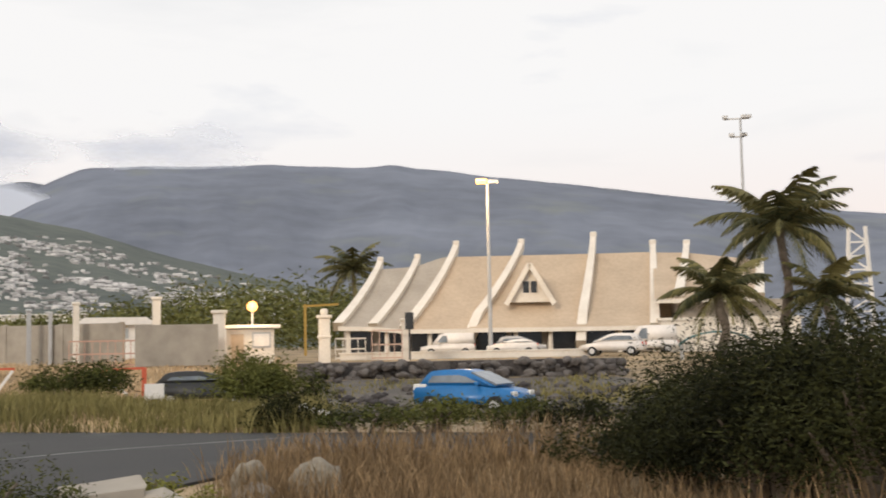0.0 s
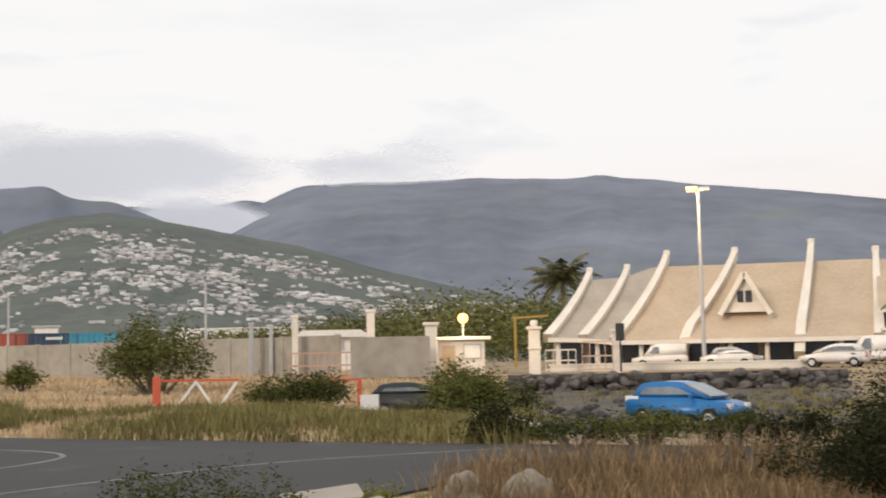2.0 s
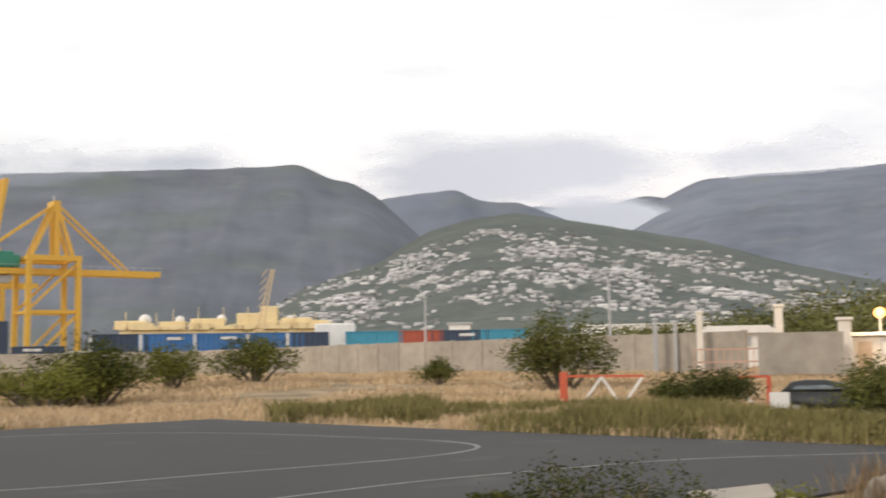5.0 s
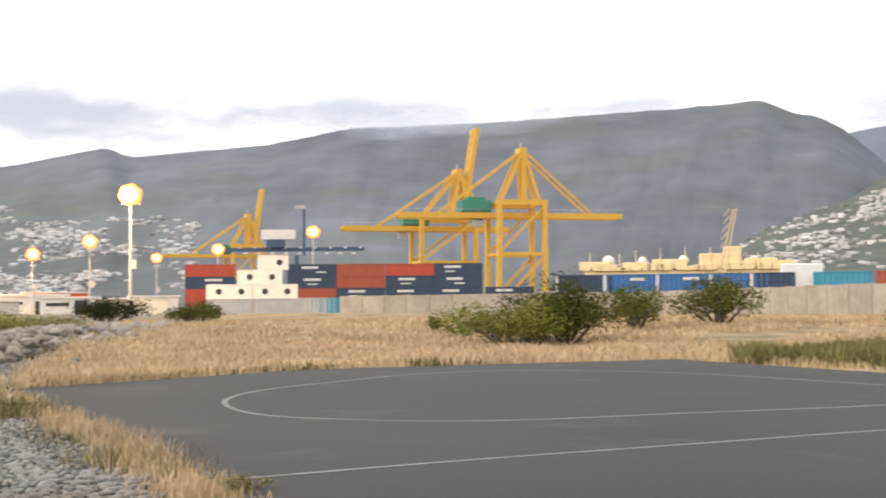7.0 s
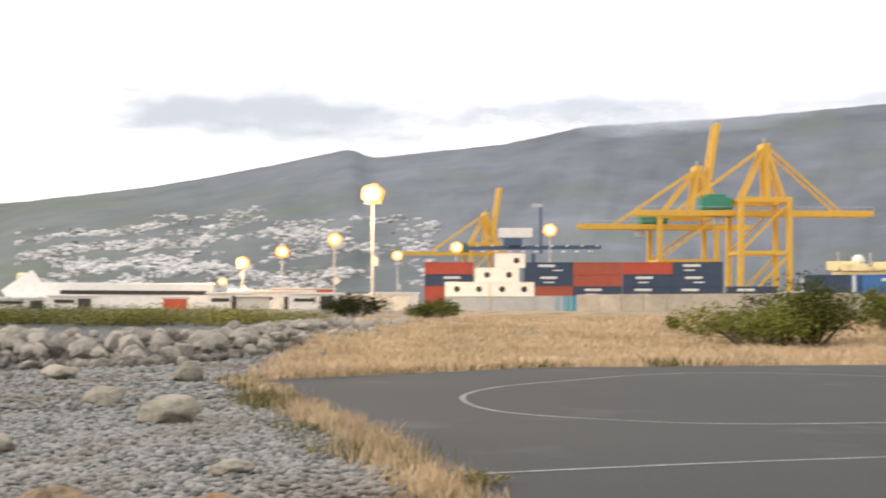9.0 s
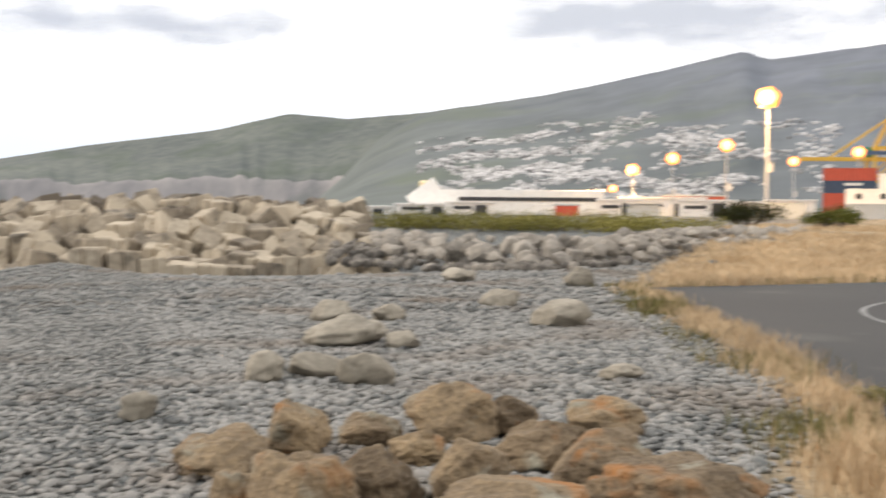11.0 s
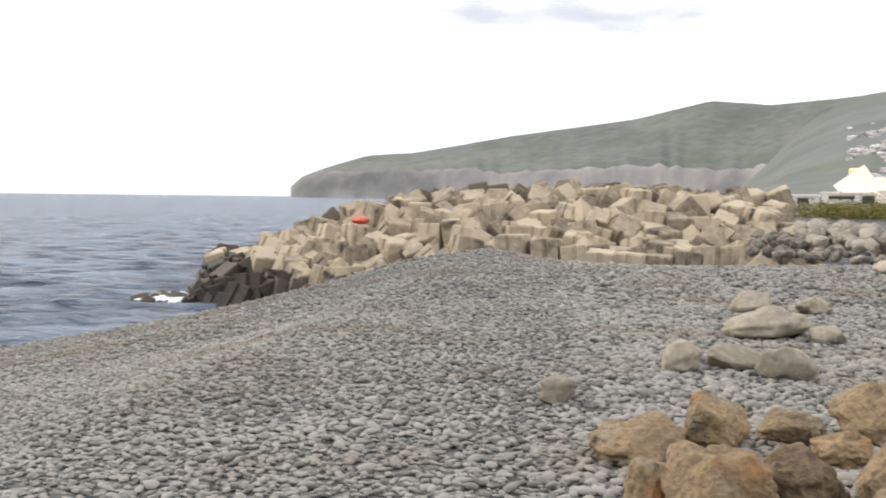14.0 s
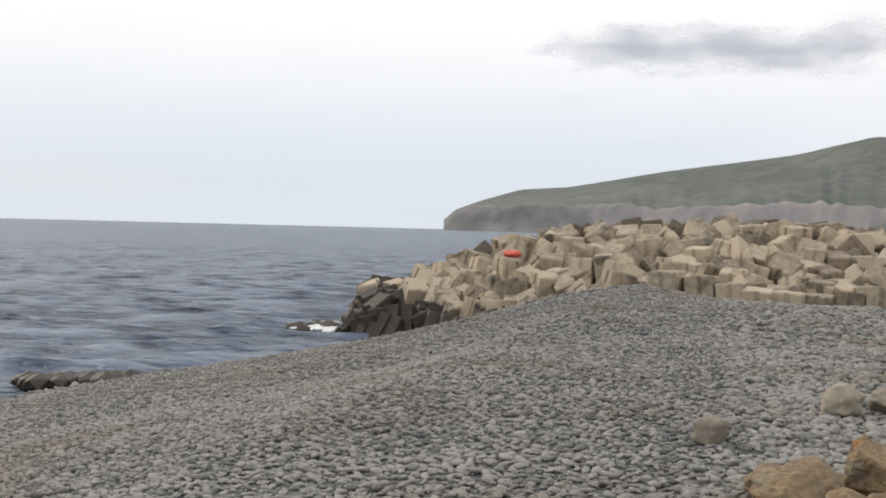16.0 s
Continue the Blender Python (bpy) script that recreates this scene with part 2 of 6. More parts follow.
def beach_zone(x, y):
    """1 on the pebble beach, 0 on the soil of the field."""
    x, y = np.asarray(x, float), np.asarray(y, float)
    az = np.degrees(np.arctan2(-x, y))
    az = np.where(az < -90, az + 360, az)
    r = np.hypot(x, y)
    lo = 60.5 + 5.5 * step(13, 26, r)
    return np.maximum(step(lo, lo + 7, az + 0.06 * np.maximum(0, r - 25)) * step(5, 8, r), bump_at(x, y, 2, 46, 13, 12, 0.95))


def grid_mesh(name, xs, ys, zs, mat, closed=False, smooth=True):
    """A sheet from 2D arrays."""
    a, b = xs.shape
    me = bpy.data.meshes.new(name)
    verts = np.stack([xs.ravel(), ys.ravel(), zs.ravel()], 1)
    i, j = np.meshgrid(np.arange(a - 1), np.arange(b if closed else b - 1), indexing="ij")
    k = (j + 1) % b
    faces = np.stack([i * b + j, (i + 1) * b + j, (i + 1) * b + k, i * b + k], -1).reshape(-1, 4)
    me.from_pydata(verts.tolist(), [], faces.tolist())
    me.materials.append(mat)
    me.polygons.foreach_set("use_smooth", [smooth] * len(me.polygons))
    ob = new(name, me)
    return ob


def ground_material():
    m = bpy.data.materials.new("ground_soil_and_shingle")
    m.use_nodes = True
    t = m.node_tree
    b = t.nodes["Principled BSDF"]
    b.inputs["Roughness"].default_value = 0.9
    geo = t.nodes.new("ShaderNodeNewGeometry")
    zone = t.nodes.new("ShaderNodeAttribute")
    zone.attribute_name = "beach"
    cells = t.nodes.new("ShaderNodeTexVoronoi")
    cells.inputs["Scale"].default_value = 9.0
    t.links.new(geo.outputs["Position"], cells.inputs["Vector"])
    stone = t.nodes.new("ShaderNodeValToRGB")
    e = stone.color_ramp.elements
    e[0].position, e[0].color = 0.15, (0.04, 0.045, 0.045, 1)
    e[1].position, e[1].color = 0.95, (0.30, 0.30, 0.28, 1)
    mid = e.new(0.6)
    mid.color = (0.13, 0.135, 0.13, 1)
    t.links.new(cells.outputs["Color"], stone.inputs[0])
    patches = t.nodes.new("ShaderNodeTexNoise")
    patches.inputs["Scale"].default_value, patches.inputs["Detail"].default_value = 0.35, 8.0
    t.links.new(geo.outputs["Position"], patches.inputs["Vector"])
    soil = t.nodes.new("ShaderNodeValToRGB")
    e = soil.color_ramp.elements
    e[0].position, e[0].color = 0.35, (0.17, 0.125, 0.07, 1)
    e[1].position, e[1].color = 0.65, (0.42, 0.31, 0.18, 1)
    t.links.new(patches.outputs["Fac"], soil.inputs[0])
    mix = t.nodes.new("ShaderNodeMixRGB")
    t.links.new(zone.outputs["Fac"], mix.inputs[0])
    t.links.new(soil.outputs[0], mix.inputs[1])
    t.links.new(stone.outputs[0], mix.inputs[2])
    t.links.new(mix.outputs[0], b.inputs["Base Color"])
    bp = t.nodes.new("ShaderNodeBump")
    bp.inputs["Strength"].default_value, bp.inputs["Distance"].default_value = 0.8, 0.06
    bp.invert = True
    t.links.new(cells.outputs["Distance"], bp.inputs["Height"])
    t.links.new(bp.outputs[0], b.inputs["Normal"])
    return m


def build_ground():
    radii = np.concatenate([[0.0], np.geomspace(1.0, 120, 190), np.geomspace(126, 4900, 60)])
    az = np.radians(np.arange(0, 360, 1.0))
    rr, aa = np.meshgrid(radii, az, indexing="ij")
    x, y = -np.sin(aa) * rr, np.cos(aa) * rr
    z = ground_z(x, y)
    # soil lies just under the tarmac
    ob = grid_mesh("ground", x, y, z - 0.04, ground_material(), closed=True)
    att = ob.data.attributes.new("beach", "FLOAT", "POINT")
    att.data.foreach_set("value", beach_zone(x, y).ravel())
    return tagged(ob, "dry soil and grey shingle ground falling to the sea", "ground", kind="structure")


build_ground()


def sea_material():
    m = bpy.data.materials.new("sea_water")
    m.use_nodes = True
    t = m.node_tree
    b = t.nodes["Principled BSDF"]
    b.inputs["Base Color"].default_value = (0.045, 0.062, 0.090, 1)
    b.inputs["Roughness"].default_value = 0.22
    b.inputs["IOR"].default_value = 1.33
    b.inputs["Specular IOR Level"].default_value = 0.13
    geo = t.nodes.new("ShaderNodeNewGeometry")
    scale = t.nodes.new("ShaderNodeMapping")
    scale.inputs["Rotation"].default_value = (0, 0, radians(20))
    scale.inputs["Scale"].default_value = (1.3, 0.55, 1.0)
    t.links.new(geo.outputs["Position"], scale.inputs["Vector"])
    swell = t.nodes.new("ShaderNodeTexNoise")
    swell.inputs["Scale"].default_value, swell.inputs["Detail"].default_value = 0.40, 8.0
    chop = t.nodes.new("ShaderNodeTexNoise")
    chop.inputs["Scale"].default_value, chop.inputs["Detail"].default_value = 2.2, 5.0
    for n in (swell, chop):
        t.links.new(scale.outputs[0], n.inputs["Vector"])
    add = t.nodes.new("ShaderNodeMath")
    add.operation = "MULTIPLY_ADD"
    add.inputs[1].default_value = 0.25
    t.links.new(chop.outputs["Fac"], add.inputs[0])
    t.links.new(swell.outputs["Fac"], add.inputs[2])
    bp = t.nodes.new("ShaderNodeBump")
    bp.inputs["Strength"].default_value, bp.inputs["Distance"].default_value = 1.0, 2.6
    t.links.new(add.outputs[0], bp.inputs["Height"])
    t.links.new(bp.outputs[0], b.inputs["Normal"])
    # Ripple shading and sky sheen painted in: dark troughs, pale crests.
    ripple_sheen = t.nodes.new("ShaderNodeValToRGB")
    e = ripple_sheen.color_ramp.elements
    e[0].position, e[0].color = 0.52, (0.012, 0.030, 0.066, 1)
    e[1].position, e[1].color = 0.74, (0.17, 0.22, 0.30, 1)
    t.links.new(add.outputs[0], ripple_sheen.inputs[0])
    t.links.new(ripple_sheen.outputs[0], b.inputs["Base Color"])
    return m


def build_sea():
    radii = np.concatenate([[0.0, 20.0], np.geomspace(30, 420, 250), np.geomspace(440, 4950, 40)])
    az = np.radians(np.concatenate([np.arange(0, 98, 2.0), np.arange(98, 132, 0.07), np.arange(132, 360, 2.0)]))
    rr, aa = np.meshgrid(radii, az, indexing="ij")
    x, y = -np.sin(aa) * rr, np.cos(aa) * rr
    z = np.full_like(x, -4.2)
    rng = random.Random(3)
    for k in range(16):
        long = rng.uniform(1.2, 6.5)
        a = radians(rng.gauss(205, 38))
        kx, ky = math.cos(a) * math.tau / long, math.sin(a) * math.tau / long
        ph = rng.uniform(0, 6.3)
        z += 0.0115 * long * np.sin(kx * x + ky * y + ph + 0.8 * np.sin(0.05 * y + ph)) * np.exp(-rr / 260)
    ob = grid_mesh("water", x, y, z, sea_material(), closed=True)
    tagged(ob, "grey-blue rippled sea reaching to the horizon", "sea", kind="structure")


build_sea()


# ---- mountains ----
def ridge(name, crest, base_r, crest_r, mat, label, rough=0.042, lean=1.25, cliff=0.0, cliff_mat=None, seed=0.0, rows=70, az_step=0.16, foot_z=1.0):
    """A range whose skyline follows (bearing, elevation) knots; its near slope climbs from base_r to crest_r."""
    knots = np.array(crest)
    az = np.arange(knots[0, 0], knots[-1, 0] + 1e-6, az_step)
    el = np.interp(az, knots[:, 0], knots[:, 1])
    el = np.convolve(np.pad(el, 2, mode="edge"), np.ones(5) / 5, "valid")
    near = np.interp(az, *np.array(base_r).T) if isinstance(base_r, tuple) else np.full_like(az, base_r)
    far = np.interp(az, *np.array(crest_r).T) if isinstance(crest_r, tuple) else np.full_like(az, crest_r)
    s = np.concatenate([np.linspace(0, 1, rows), [1.08, 1.25]])
    h = np.empty((len(s), len(az)))
    x, y = np.empty_like(h), np.empty_like(h)
    for i, u in enumerate(s):
        for j, a in enumerate(az):
            r = near[j] + (far[j] - near[j]) * u
            p = bearing(a, r)
            top = EYE + far[j] * math.tan(radians(el[j])) - foot_z
            if u <= 1:
                drop = min(0.8, cliff / max(1.0, top)) * (1 + 0.22 * noise.noise(Vector((a * 0.6, 2.0, seed))) + 0.14 * noise.noise(Vector((a * 2.3, 5.0, seed))))
                form = drop * min(1, u / 0.10) + (1 - drop) * u ** lean if cliff else u ** lean
                gully = noise.fractal(Vector((a * 0.45 + 1.5 * u, u * 2.6 - 0.12 * a, seed)), 0.85, 2.1, 6)
                spur = noise.noise(Vector((a * 0.22 + 0.5 * u, u * 0.6, seed + 7))) + 0.3 * noise.noise(Vector((a * 0.7 + 2.2 * u, u * 0.9, seed + 11)))
                taper = min(1, 4 * u) * min(1, 3.2 * (1 - u) + 0.05)
                h[i, j] = foot_z + top * max(0.0, form + rough * taper * (0.30 * gully + 0.52 * spur) + 0.006 * gully)
            else:
                h[i, j] = foot_z + top * (1 - (u - 1) * 1.6)
            x[i, j], y[i, j] = p.x, p.y
    ob = grid_mesh(name, x, y, h, mat)
    if cliff_mat:
        ob.data.materials.append(cliff_mat)
        cols = len(az) - 1
        foot = [(p // cols) < rows * 0.10 + 0.8 * noise.noise(Vector((p % cols * 0.15, 1, seed))) for p in range(len(ob.data.polygons))]
        ob.data.polygons.foreach_set("material_index", [int(f) for f in foot])
    tagged(ob, label, "mountain", kind="structure")

    def height(a, u):
        j = min(len(az) - 1, max(0, int(round((a - az[0]) / az_step))))
        k = u * (rows - 1)
        i = min(rows - 2, int(k))
        f = k - i
        return (x[i, j] * (1 - f) + x[i + 1, j] * f, y[i, j] * (1 - f) + y[i + 1, j] * f, h[i, j] * (1 - f) + h[i + 1, j] * f)
    return height


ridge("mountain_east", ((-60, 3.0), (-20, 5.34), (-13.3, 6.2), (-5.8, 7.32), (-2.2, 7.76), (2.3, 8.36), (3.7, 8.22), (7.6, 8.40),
                        (13.4, 8.28), (16.2, 8.16), (18, 7.4), (20.2, 6.2), (24, 3.5)), 1900, 4300, HAZY_EAST_WOOD,
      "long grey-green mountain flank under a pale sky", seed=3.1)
ridge("mountain_valley", ((17, 7.2), (19, 7.5), (21, 7.0), (24, 7.2), (28, 6.5)), 4300, 4700, HAZY_EAST_WOOD, "misty grey mountain at a valley's head", seed=4.4)
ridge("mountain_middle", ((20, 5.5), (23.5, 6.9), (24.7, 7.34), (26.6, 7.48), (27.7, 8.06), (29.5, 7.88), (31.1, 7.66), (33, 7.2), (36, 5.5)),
      2700, 3700, HAZY_EAST_WOOD, "rounded blue-grey hill behind the town", seed=8.2)
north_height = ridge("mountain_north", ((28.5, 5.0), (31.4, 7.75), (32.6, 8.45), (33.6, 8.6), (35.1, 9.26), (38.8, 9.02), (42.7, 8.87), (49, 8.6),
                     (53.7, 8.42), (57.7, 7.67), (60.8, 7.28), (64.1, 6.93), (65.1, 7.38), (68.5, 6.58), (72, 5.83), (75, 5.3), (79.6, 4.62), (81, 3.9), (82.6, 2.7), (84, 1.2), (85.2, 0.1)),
      ((28, 1500), (60, 1300), (86, 1500)), ((28, 3000), (60, 3100), (90, 3300)), HAZY_FAR_WOOD, "steep dark wooded mountain range above the port", seed=1.7)
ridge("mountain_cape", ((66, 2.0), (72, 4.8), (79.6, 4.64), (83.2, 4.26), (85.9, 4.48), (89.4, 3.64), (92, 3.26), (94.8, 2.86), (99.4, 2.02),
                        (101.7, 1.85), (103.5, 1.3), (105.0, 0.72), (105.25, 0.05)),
      ((73, 2300), (84, 2900), (106, 3350)), ((73, 3400), (84, 3600), (106, 3900)), HAZY_CAPE_GREEN,
      "green headland ending in bare sea cliffs", cliff=66.0, cliff_mat=HAZY_CLIFF, seed=5.5, lean=1.1, foot_z=-5.0)
hill_height = ridge("hill_town", ((-12, 0.1), (-2, 1.4), (4, 2.3), (8, 3.1), (12.3, 4.13), (16.5, 5.4), (20.2, 6.1), (23.5, 6.66), (25, 6.9), (27, 6.7), (29, 6.1),
                    (31, 5.0), (35, 4.1), (37, 3.0), (41, 2.0), (47, 0.1)), 700, 2500, HAZY_HILL_GREEN,
      "green hill with a spread-out white town", seed=2.2, lean=1.15, rough=0.06)


def town(name, height, spots, count, label, seed):
    """Far houses: small boxes with gabled lids, dotted over a slope."""
    rng = random.Random(seed)
    verts, faces = [], []
    n = 0
    while n < count:
        a0, a1, u0, u1 = rng.choice(spots)
        a, u = rng.uniform(a0, a1), rng.uniform(u0, u1)
        if noise.noise(Vector((a * 0.32, u * 15, seed))) + 0.45 * noise.noise(Vector((a * 2.2, u * 30, seed))) < rng.uniform(-0.15, 0.45):
            continue
        x, y, z = height(a, u)
        k0 = 0.22 + 0.24 * math.hypot(x, y) / 1000
        w, d, h = rng.uniform(6, 16) * k0, rng.uniform(5, 10) * k0, rng.uniform(1.6, 4.0) * k0
        if rng.random() < 0.07:
            w, h = w * 1.7, h * 1.2
        t = radians(a + rng.uniform(-40, 40))
        c, s = math.cos(t), math.sin(t)
        k = len(verts)
        for px, py, pz in ((-w, -d, -3), (w, -d, -3), (w, d, -3), (-w, d, -3), (-w, -d, h), (w, -d, h), (w, d, h), (-w, d, h), (-w, 0, h * 1.4), (w, 0, h * 1.4)):
            px, py = px / 2, py / 2
            verts.append((x + px * c - py * s, y + px * s + py * c, z + pz))
        faces += [(k, k + 1, k + 5, k + 4), (k + 2, k + 3, k + 7, k + 6), (k + 1, k + 2, k + 6, k + 9, k + 5), (k + 3, k, k + 4, k + 8, k + 7),
                  (k + 4, k + 5, k + 9, k + 8), (k + 6, k + 7, k + 8, k + 9)]
        n += 1
    me = bpy.data.meshes.new(name)
    me.from_pydata(verts, [], faces)
    me.materials.append(HOUSE_WHITE)
    tagged(new(name, me), label, "houses", kind="stuff")


town("hillside_town", hill_height, ((6, 26, 0.25, 0.75), (17, 37, 0.25, 0.78), (12, 34, 0.35, 0.8), (8, 36, 0.12, 0.4), (3, 20, 0.15, 0.4), (10, 34, 0.28, 0.6)), 3100, "white houses scattered over a green hillside", 5)
town("slope_town", north_height, ((61, 79, 0.10, 0.5), (65, 79, 0.1, 0.45), (69, 80, 0.15, 0.66)), 3000, "white houses spread over a mountain slope", 9)


# ---- low clouds on the ranges ----
def cloud_material():
    m = bpy.data.materials.new("grey_cloud")
    m.use_nodes = True
    t = m.node_tree
    b = t.nodes["Principled BSDF"]
    b.inputs["Base Color"].default_value = (0.80, 0.84, 0.93, 1)
    b.inputs["Roughness"].default_value = 1.0
    b.inputs["Specular IOR Level"].default_value = 0.0
    geo = t.nodes.new("ShaderNodeNewGeometry")
    puff = t.nodes.new("ShaderNodeTexNoise")
    puff.inputs["Scale"].default_value, puff.inputs["Detail"].default_value, puff.inputs["Roughness"].default_value = 0.0030, 7.0, 0.58
    flat = t.nodes.new("ShaderNodeMapping")
    flat.inputs["Scale"].default_value = (1, 1, 3.2)
    t.links.new(geo.outputs["Position"], flat.inputs["Vector"])
    t.links.new(flat.outputs[0], puff.inputs["Vector"])
    edge = t.nodes.new("ShaderNodeAttribute")
    edge.attribute_name = "body"
    add = t.nodes.new("ShaderNodeMath")
    t.links.new(puff.outputs["Fac"], add.inputs[0])
    t.links.new(edge.outputs["Fac"], add.inputs[1])
    ramp = t.nodes.new("ShaderNodeValToRGB")
    ramp.color_ramp.elements[0].position, ramp.color_ramp.elements[1].position = 0.60, 0.98
    ramp.color_ramp.elements[1].color = (0.9, 0.9, 0.9, 1)
    t.links.new(add.outputs[0], ramp.inputs[0])
    t.links.new(ramp.outputs[0], b.inputs["Alpha"])
    return m


CLOUD = cloud_material()


def cloud_bank(az0, az1, el0, el1, r, label, thick=0.55):
    """A far sheet of cloud that thins out to its rim."""
    az, el = np.linspace(az0, az1, 60), np.linspace(el0, el1, 14)
    ee, aa = np.meshgrid(el, az, indexing="ij")
    x, y = -np.sin(np.radians(aa)) * r, np.cos(np.radians(aa)) * r
    z = EYE + r * np.tan(np.radians(ee))
    ob = grid_mesh("cloud", x, y, z, CLOUD)
    u, v = (aa - az0) / (az1 - az0), (ee - el0) / (el1 - el0)
    body = thick * np.minimum(1, 3.2 * np.minimum(u, 1 - u)) * np.minimum(1, 2.2 * np.minimum(v, 1 - v) + 0.0) - 0.05
    att = ob.data.attributes.new("body", "FLOAT", "POINT")
    att.data.foreach_set("value", body.ravel())
    ob.visible_shadow = False
    tagged(ob, label, "cloud", kind="structure")


cloud_bank(15.5, 34, 6.3, 11.4, 4050, "soft blue-grey cloud bank lying in a mountain valley", 0.74)
cloud_bank(17.0, 25, 5.4, 8.0, 4000, "bright mist in a valley mouth", 0.85)
cloud_bank(6, 19, 7.4, 10.8, 4250, "thin cloud drifting over a ridge", 0.42)
cloud_bank(34, 64, 7.6, 11.0, 3350, "low grey cloud along the mountain crest", 0.48)
cloud_bank(40, 60, 7.6, 9.8, 2900, "thin mist on the mountain crest", 0.28)
cloud_bank(52, 82, 6.2, 11.6, 4700, "long blue-grey cloud streaks over the slope", 0.56)
cloud_bank(80, 104, 6.8, 10.0, 4750, "long grey cloud streak above the headland", 0.50)


# ---- building helpers ----
def mesh_of(name, bm, mat, smooth=False):
    me = bpy.data.meshes.new(name)
    bm.to_mesh(me)
    bm.free()
    for m in (mat if isinstance(mat, (list, tuple)) else [mat]):
        me.materials.append(m)
    if smooth:
        me.polygons.foreach_set("use_smooth", [True] * len(me.polygons))
    return me


def part(name, bm, mat, parent, label="", smooth=False):
    """One mesh object under a thing or part."""
    ob = new(name, mesh_of(name, bm, mat, smooth))
    ob.parent = parent
    if label:
        ob["label"] = label
    return ob


def thing(name, place, turn=0.0, label="", category="", group="", kind=""):
    ob = new(name)
    ob.matrix_world = pose(*place, 0, 0, turn)
    return tagged(ob, label, category, group, kind)


def box(bm, size, at=(0, 0, 0), turn=0.0, tilt=0.0, bevel=0.0):
    """A box with its middle at a place."""
    m = Matrix.Translation(at) @ pose(0, 0, 0, tilt, 0, turn) @ Matrix.Diagonal((*size, 1))
    made = bmesh.ops.create_cube(bm, size=1, matrix=m)["verts"]
    if bevel:
        edges = list({e for v in made for e in v.link_edges})
        bmesh.ops.bevel(bm, geom=edges, offset=bevel, segments=2, affect="EDGES", profile=0.6)
    return bm


def boxed(size, at=(0, 0, 0), turn=0.0, tilt=0.0, bevel=0.0):
    return box(bmesh.new(), size, at, turn, tilt, bevel)


def beam(bm, a, b, w, h=None):
    """A square bar from a to b."""
    a, b = Vector(a), Vector(b)
    d = b - a
    q = d.to_track_quat("Z", "Y").to_matrix().to_4x4()
    bmesh.ops.create_cube(bm, size=1, matrix=Matrix.Translation((a + b) / 2) @ q @ Matrix.Diagonal((w, h or w, d.length, 1)))
    return bm


def beamed(a, b, w, h=None):
    return beam(bmesh.new(), a, b, w, h)


def tube(bm, points, radii, sides=8):
    """A bent, tapered pipe through points, closed at its ends."""
    rings = []
    for i, p in enumerate(points):
        a, b = Vector(points[max(0, i - 1)]), Vector(points[min(len(points) - 1, i + 1)])
        q = (b - a).to_track_quat("Z", "Y")
        rings.append([bm.verts.new(Vector(p) + q @ Vector((math.cos(k * math.tau / sides) * radii[i], math.sin(k * math.tau / sides) * radii[i], 0)))
                      for k in range(sides)])
    for one, two in zip(rings, rings[1:]):
        for k in range(sides):
            bm.faces.new((one[k], one[(k + 1) % sides], two[(k + 1) % sides], two[k]))
    bm.faces.new(rings[0][::-1])
    bm.faces.new(rings[-1])
    return bm


def tubed(points, radii, sides=8):
    return tube(bmesh.new(), points, radii, sides)


def rock_mesh(name, seed, mat, subdiv=2, rough=0.28, flat=0.75, angular=0.0):
    """A worn stone: a ball cut by a few random planes, then roughened."""
    rng = random.Random(round(seed * 100))
    bm = bmesh.new()
    bmesh.ops.create_icosphere(bm, subdivisions=subdiv, radius=0.5)
    off = Vector((seed * 3.7, seed * 1.9, seed * 5.3))
    cuts = []
    for _ in range(10):
        d = Vector((rng.gauss(0, 1), rng.gauss(0, 1), rng.gauss(0, 0.8))).normalized()
        cuts.append((d, rng.uniform(0.34, 0.52) if angular < 0.2 else rng.uniform(0.26, 0.4)))
    for v in bm.verts:
        d = v.co.normalized()
        co = d * 0.5 * (1 + rough * noise.fractal(d * 1.2 + off, 0.9, 2.0, 3))
        for n, far in cuts:
            over = co.dot(n) - far
            if over > 0:
                co -= n * over * 0.84
        co *= 1 + 0.13 * rough * noise.fractal(d * 4.2 + off, 0.7, 2.1, 6)
        v.co = co
        v.co.z *= flat
    return mesh_of(name, bm, mat, smooth=subdiv > 2)


def spray(verts, faces, centre, radii, count, size, rng, hollow=0.45, lump=0.5, seed=0.0, droop=0.0):
    """Leaves: small bent blades in an uneven, gappy cloud."""
    centre = Vector(centre)
    made = tries = 0
    while made < count and tries < count * 6:
        tries += 1
        d = Vector((rng.gauss(0, 1), rng.gauss(0, 1), rng.gauss(0, 1))).normalized()
        k = rng.uniform(hollow, 1.0) ** 0.6
        shape = 1 + lump * noise.fractal(d * 1.7 + Vector((seed, seed * 2, 0)), 0.9, 2.0, 3)
        p = Vector((d.x * radii[0], d.y * radii[1], d.z * radii[2])) * k * shape
        if noise.noise(p * (2.2 / max(0.3, max(radii) ** 0.5)) + Vector((seed, 0, 3))) < -0.18:
            continue
        p += centre
        a = Vector((rng.gauss(0, 1), rng.gauss(0, 1), rng.gauss(0, 0.6) - droop)).normalized() * size * rng.uniform(0.6, 1.5)
        b = a.cross(Vector((rng.gauss(0, 1), rng.gauss(0, 1), rng.gauss(0, 1)))).normalized() * size * rng.uniform(0.22, 0.42)
        i = len(verts)
        verts += [p - a * 0.5, p + b * 0.5, p + a * 0.5, p - b * 0.5]
        faces.append((i, i + 1, i + 2, i + 3))
        made += 1


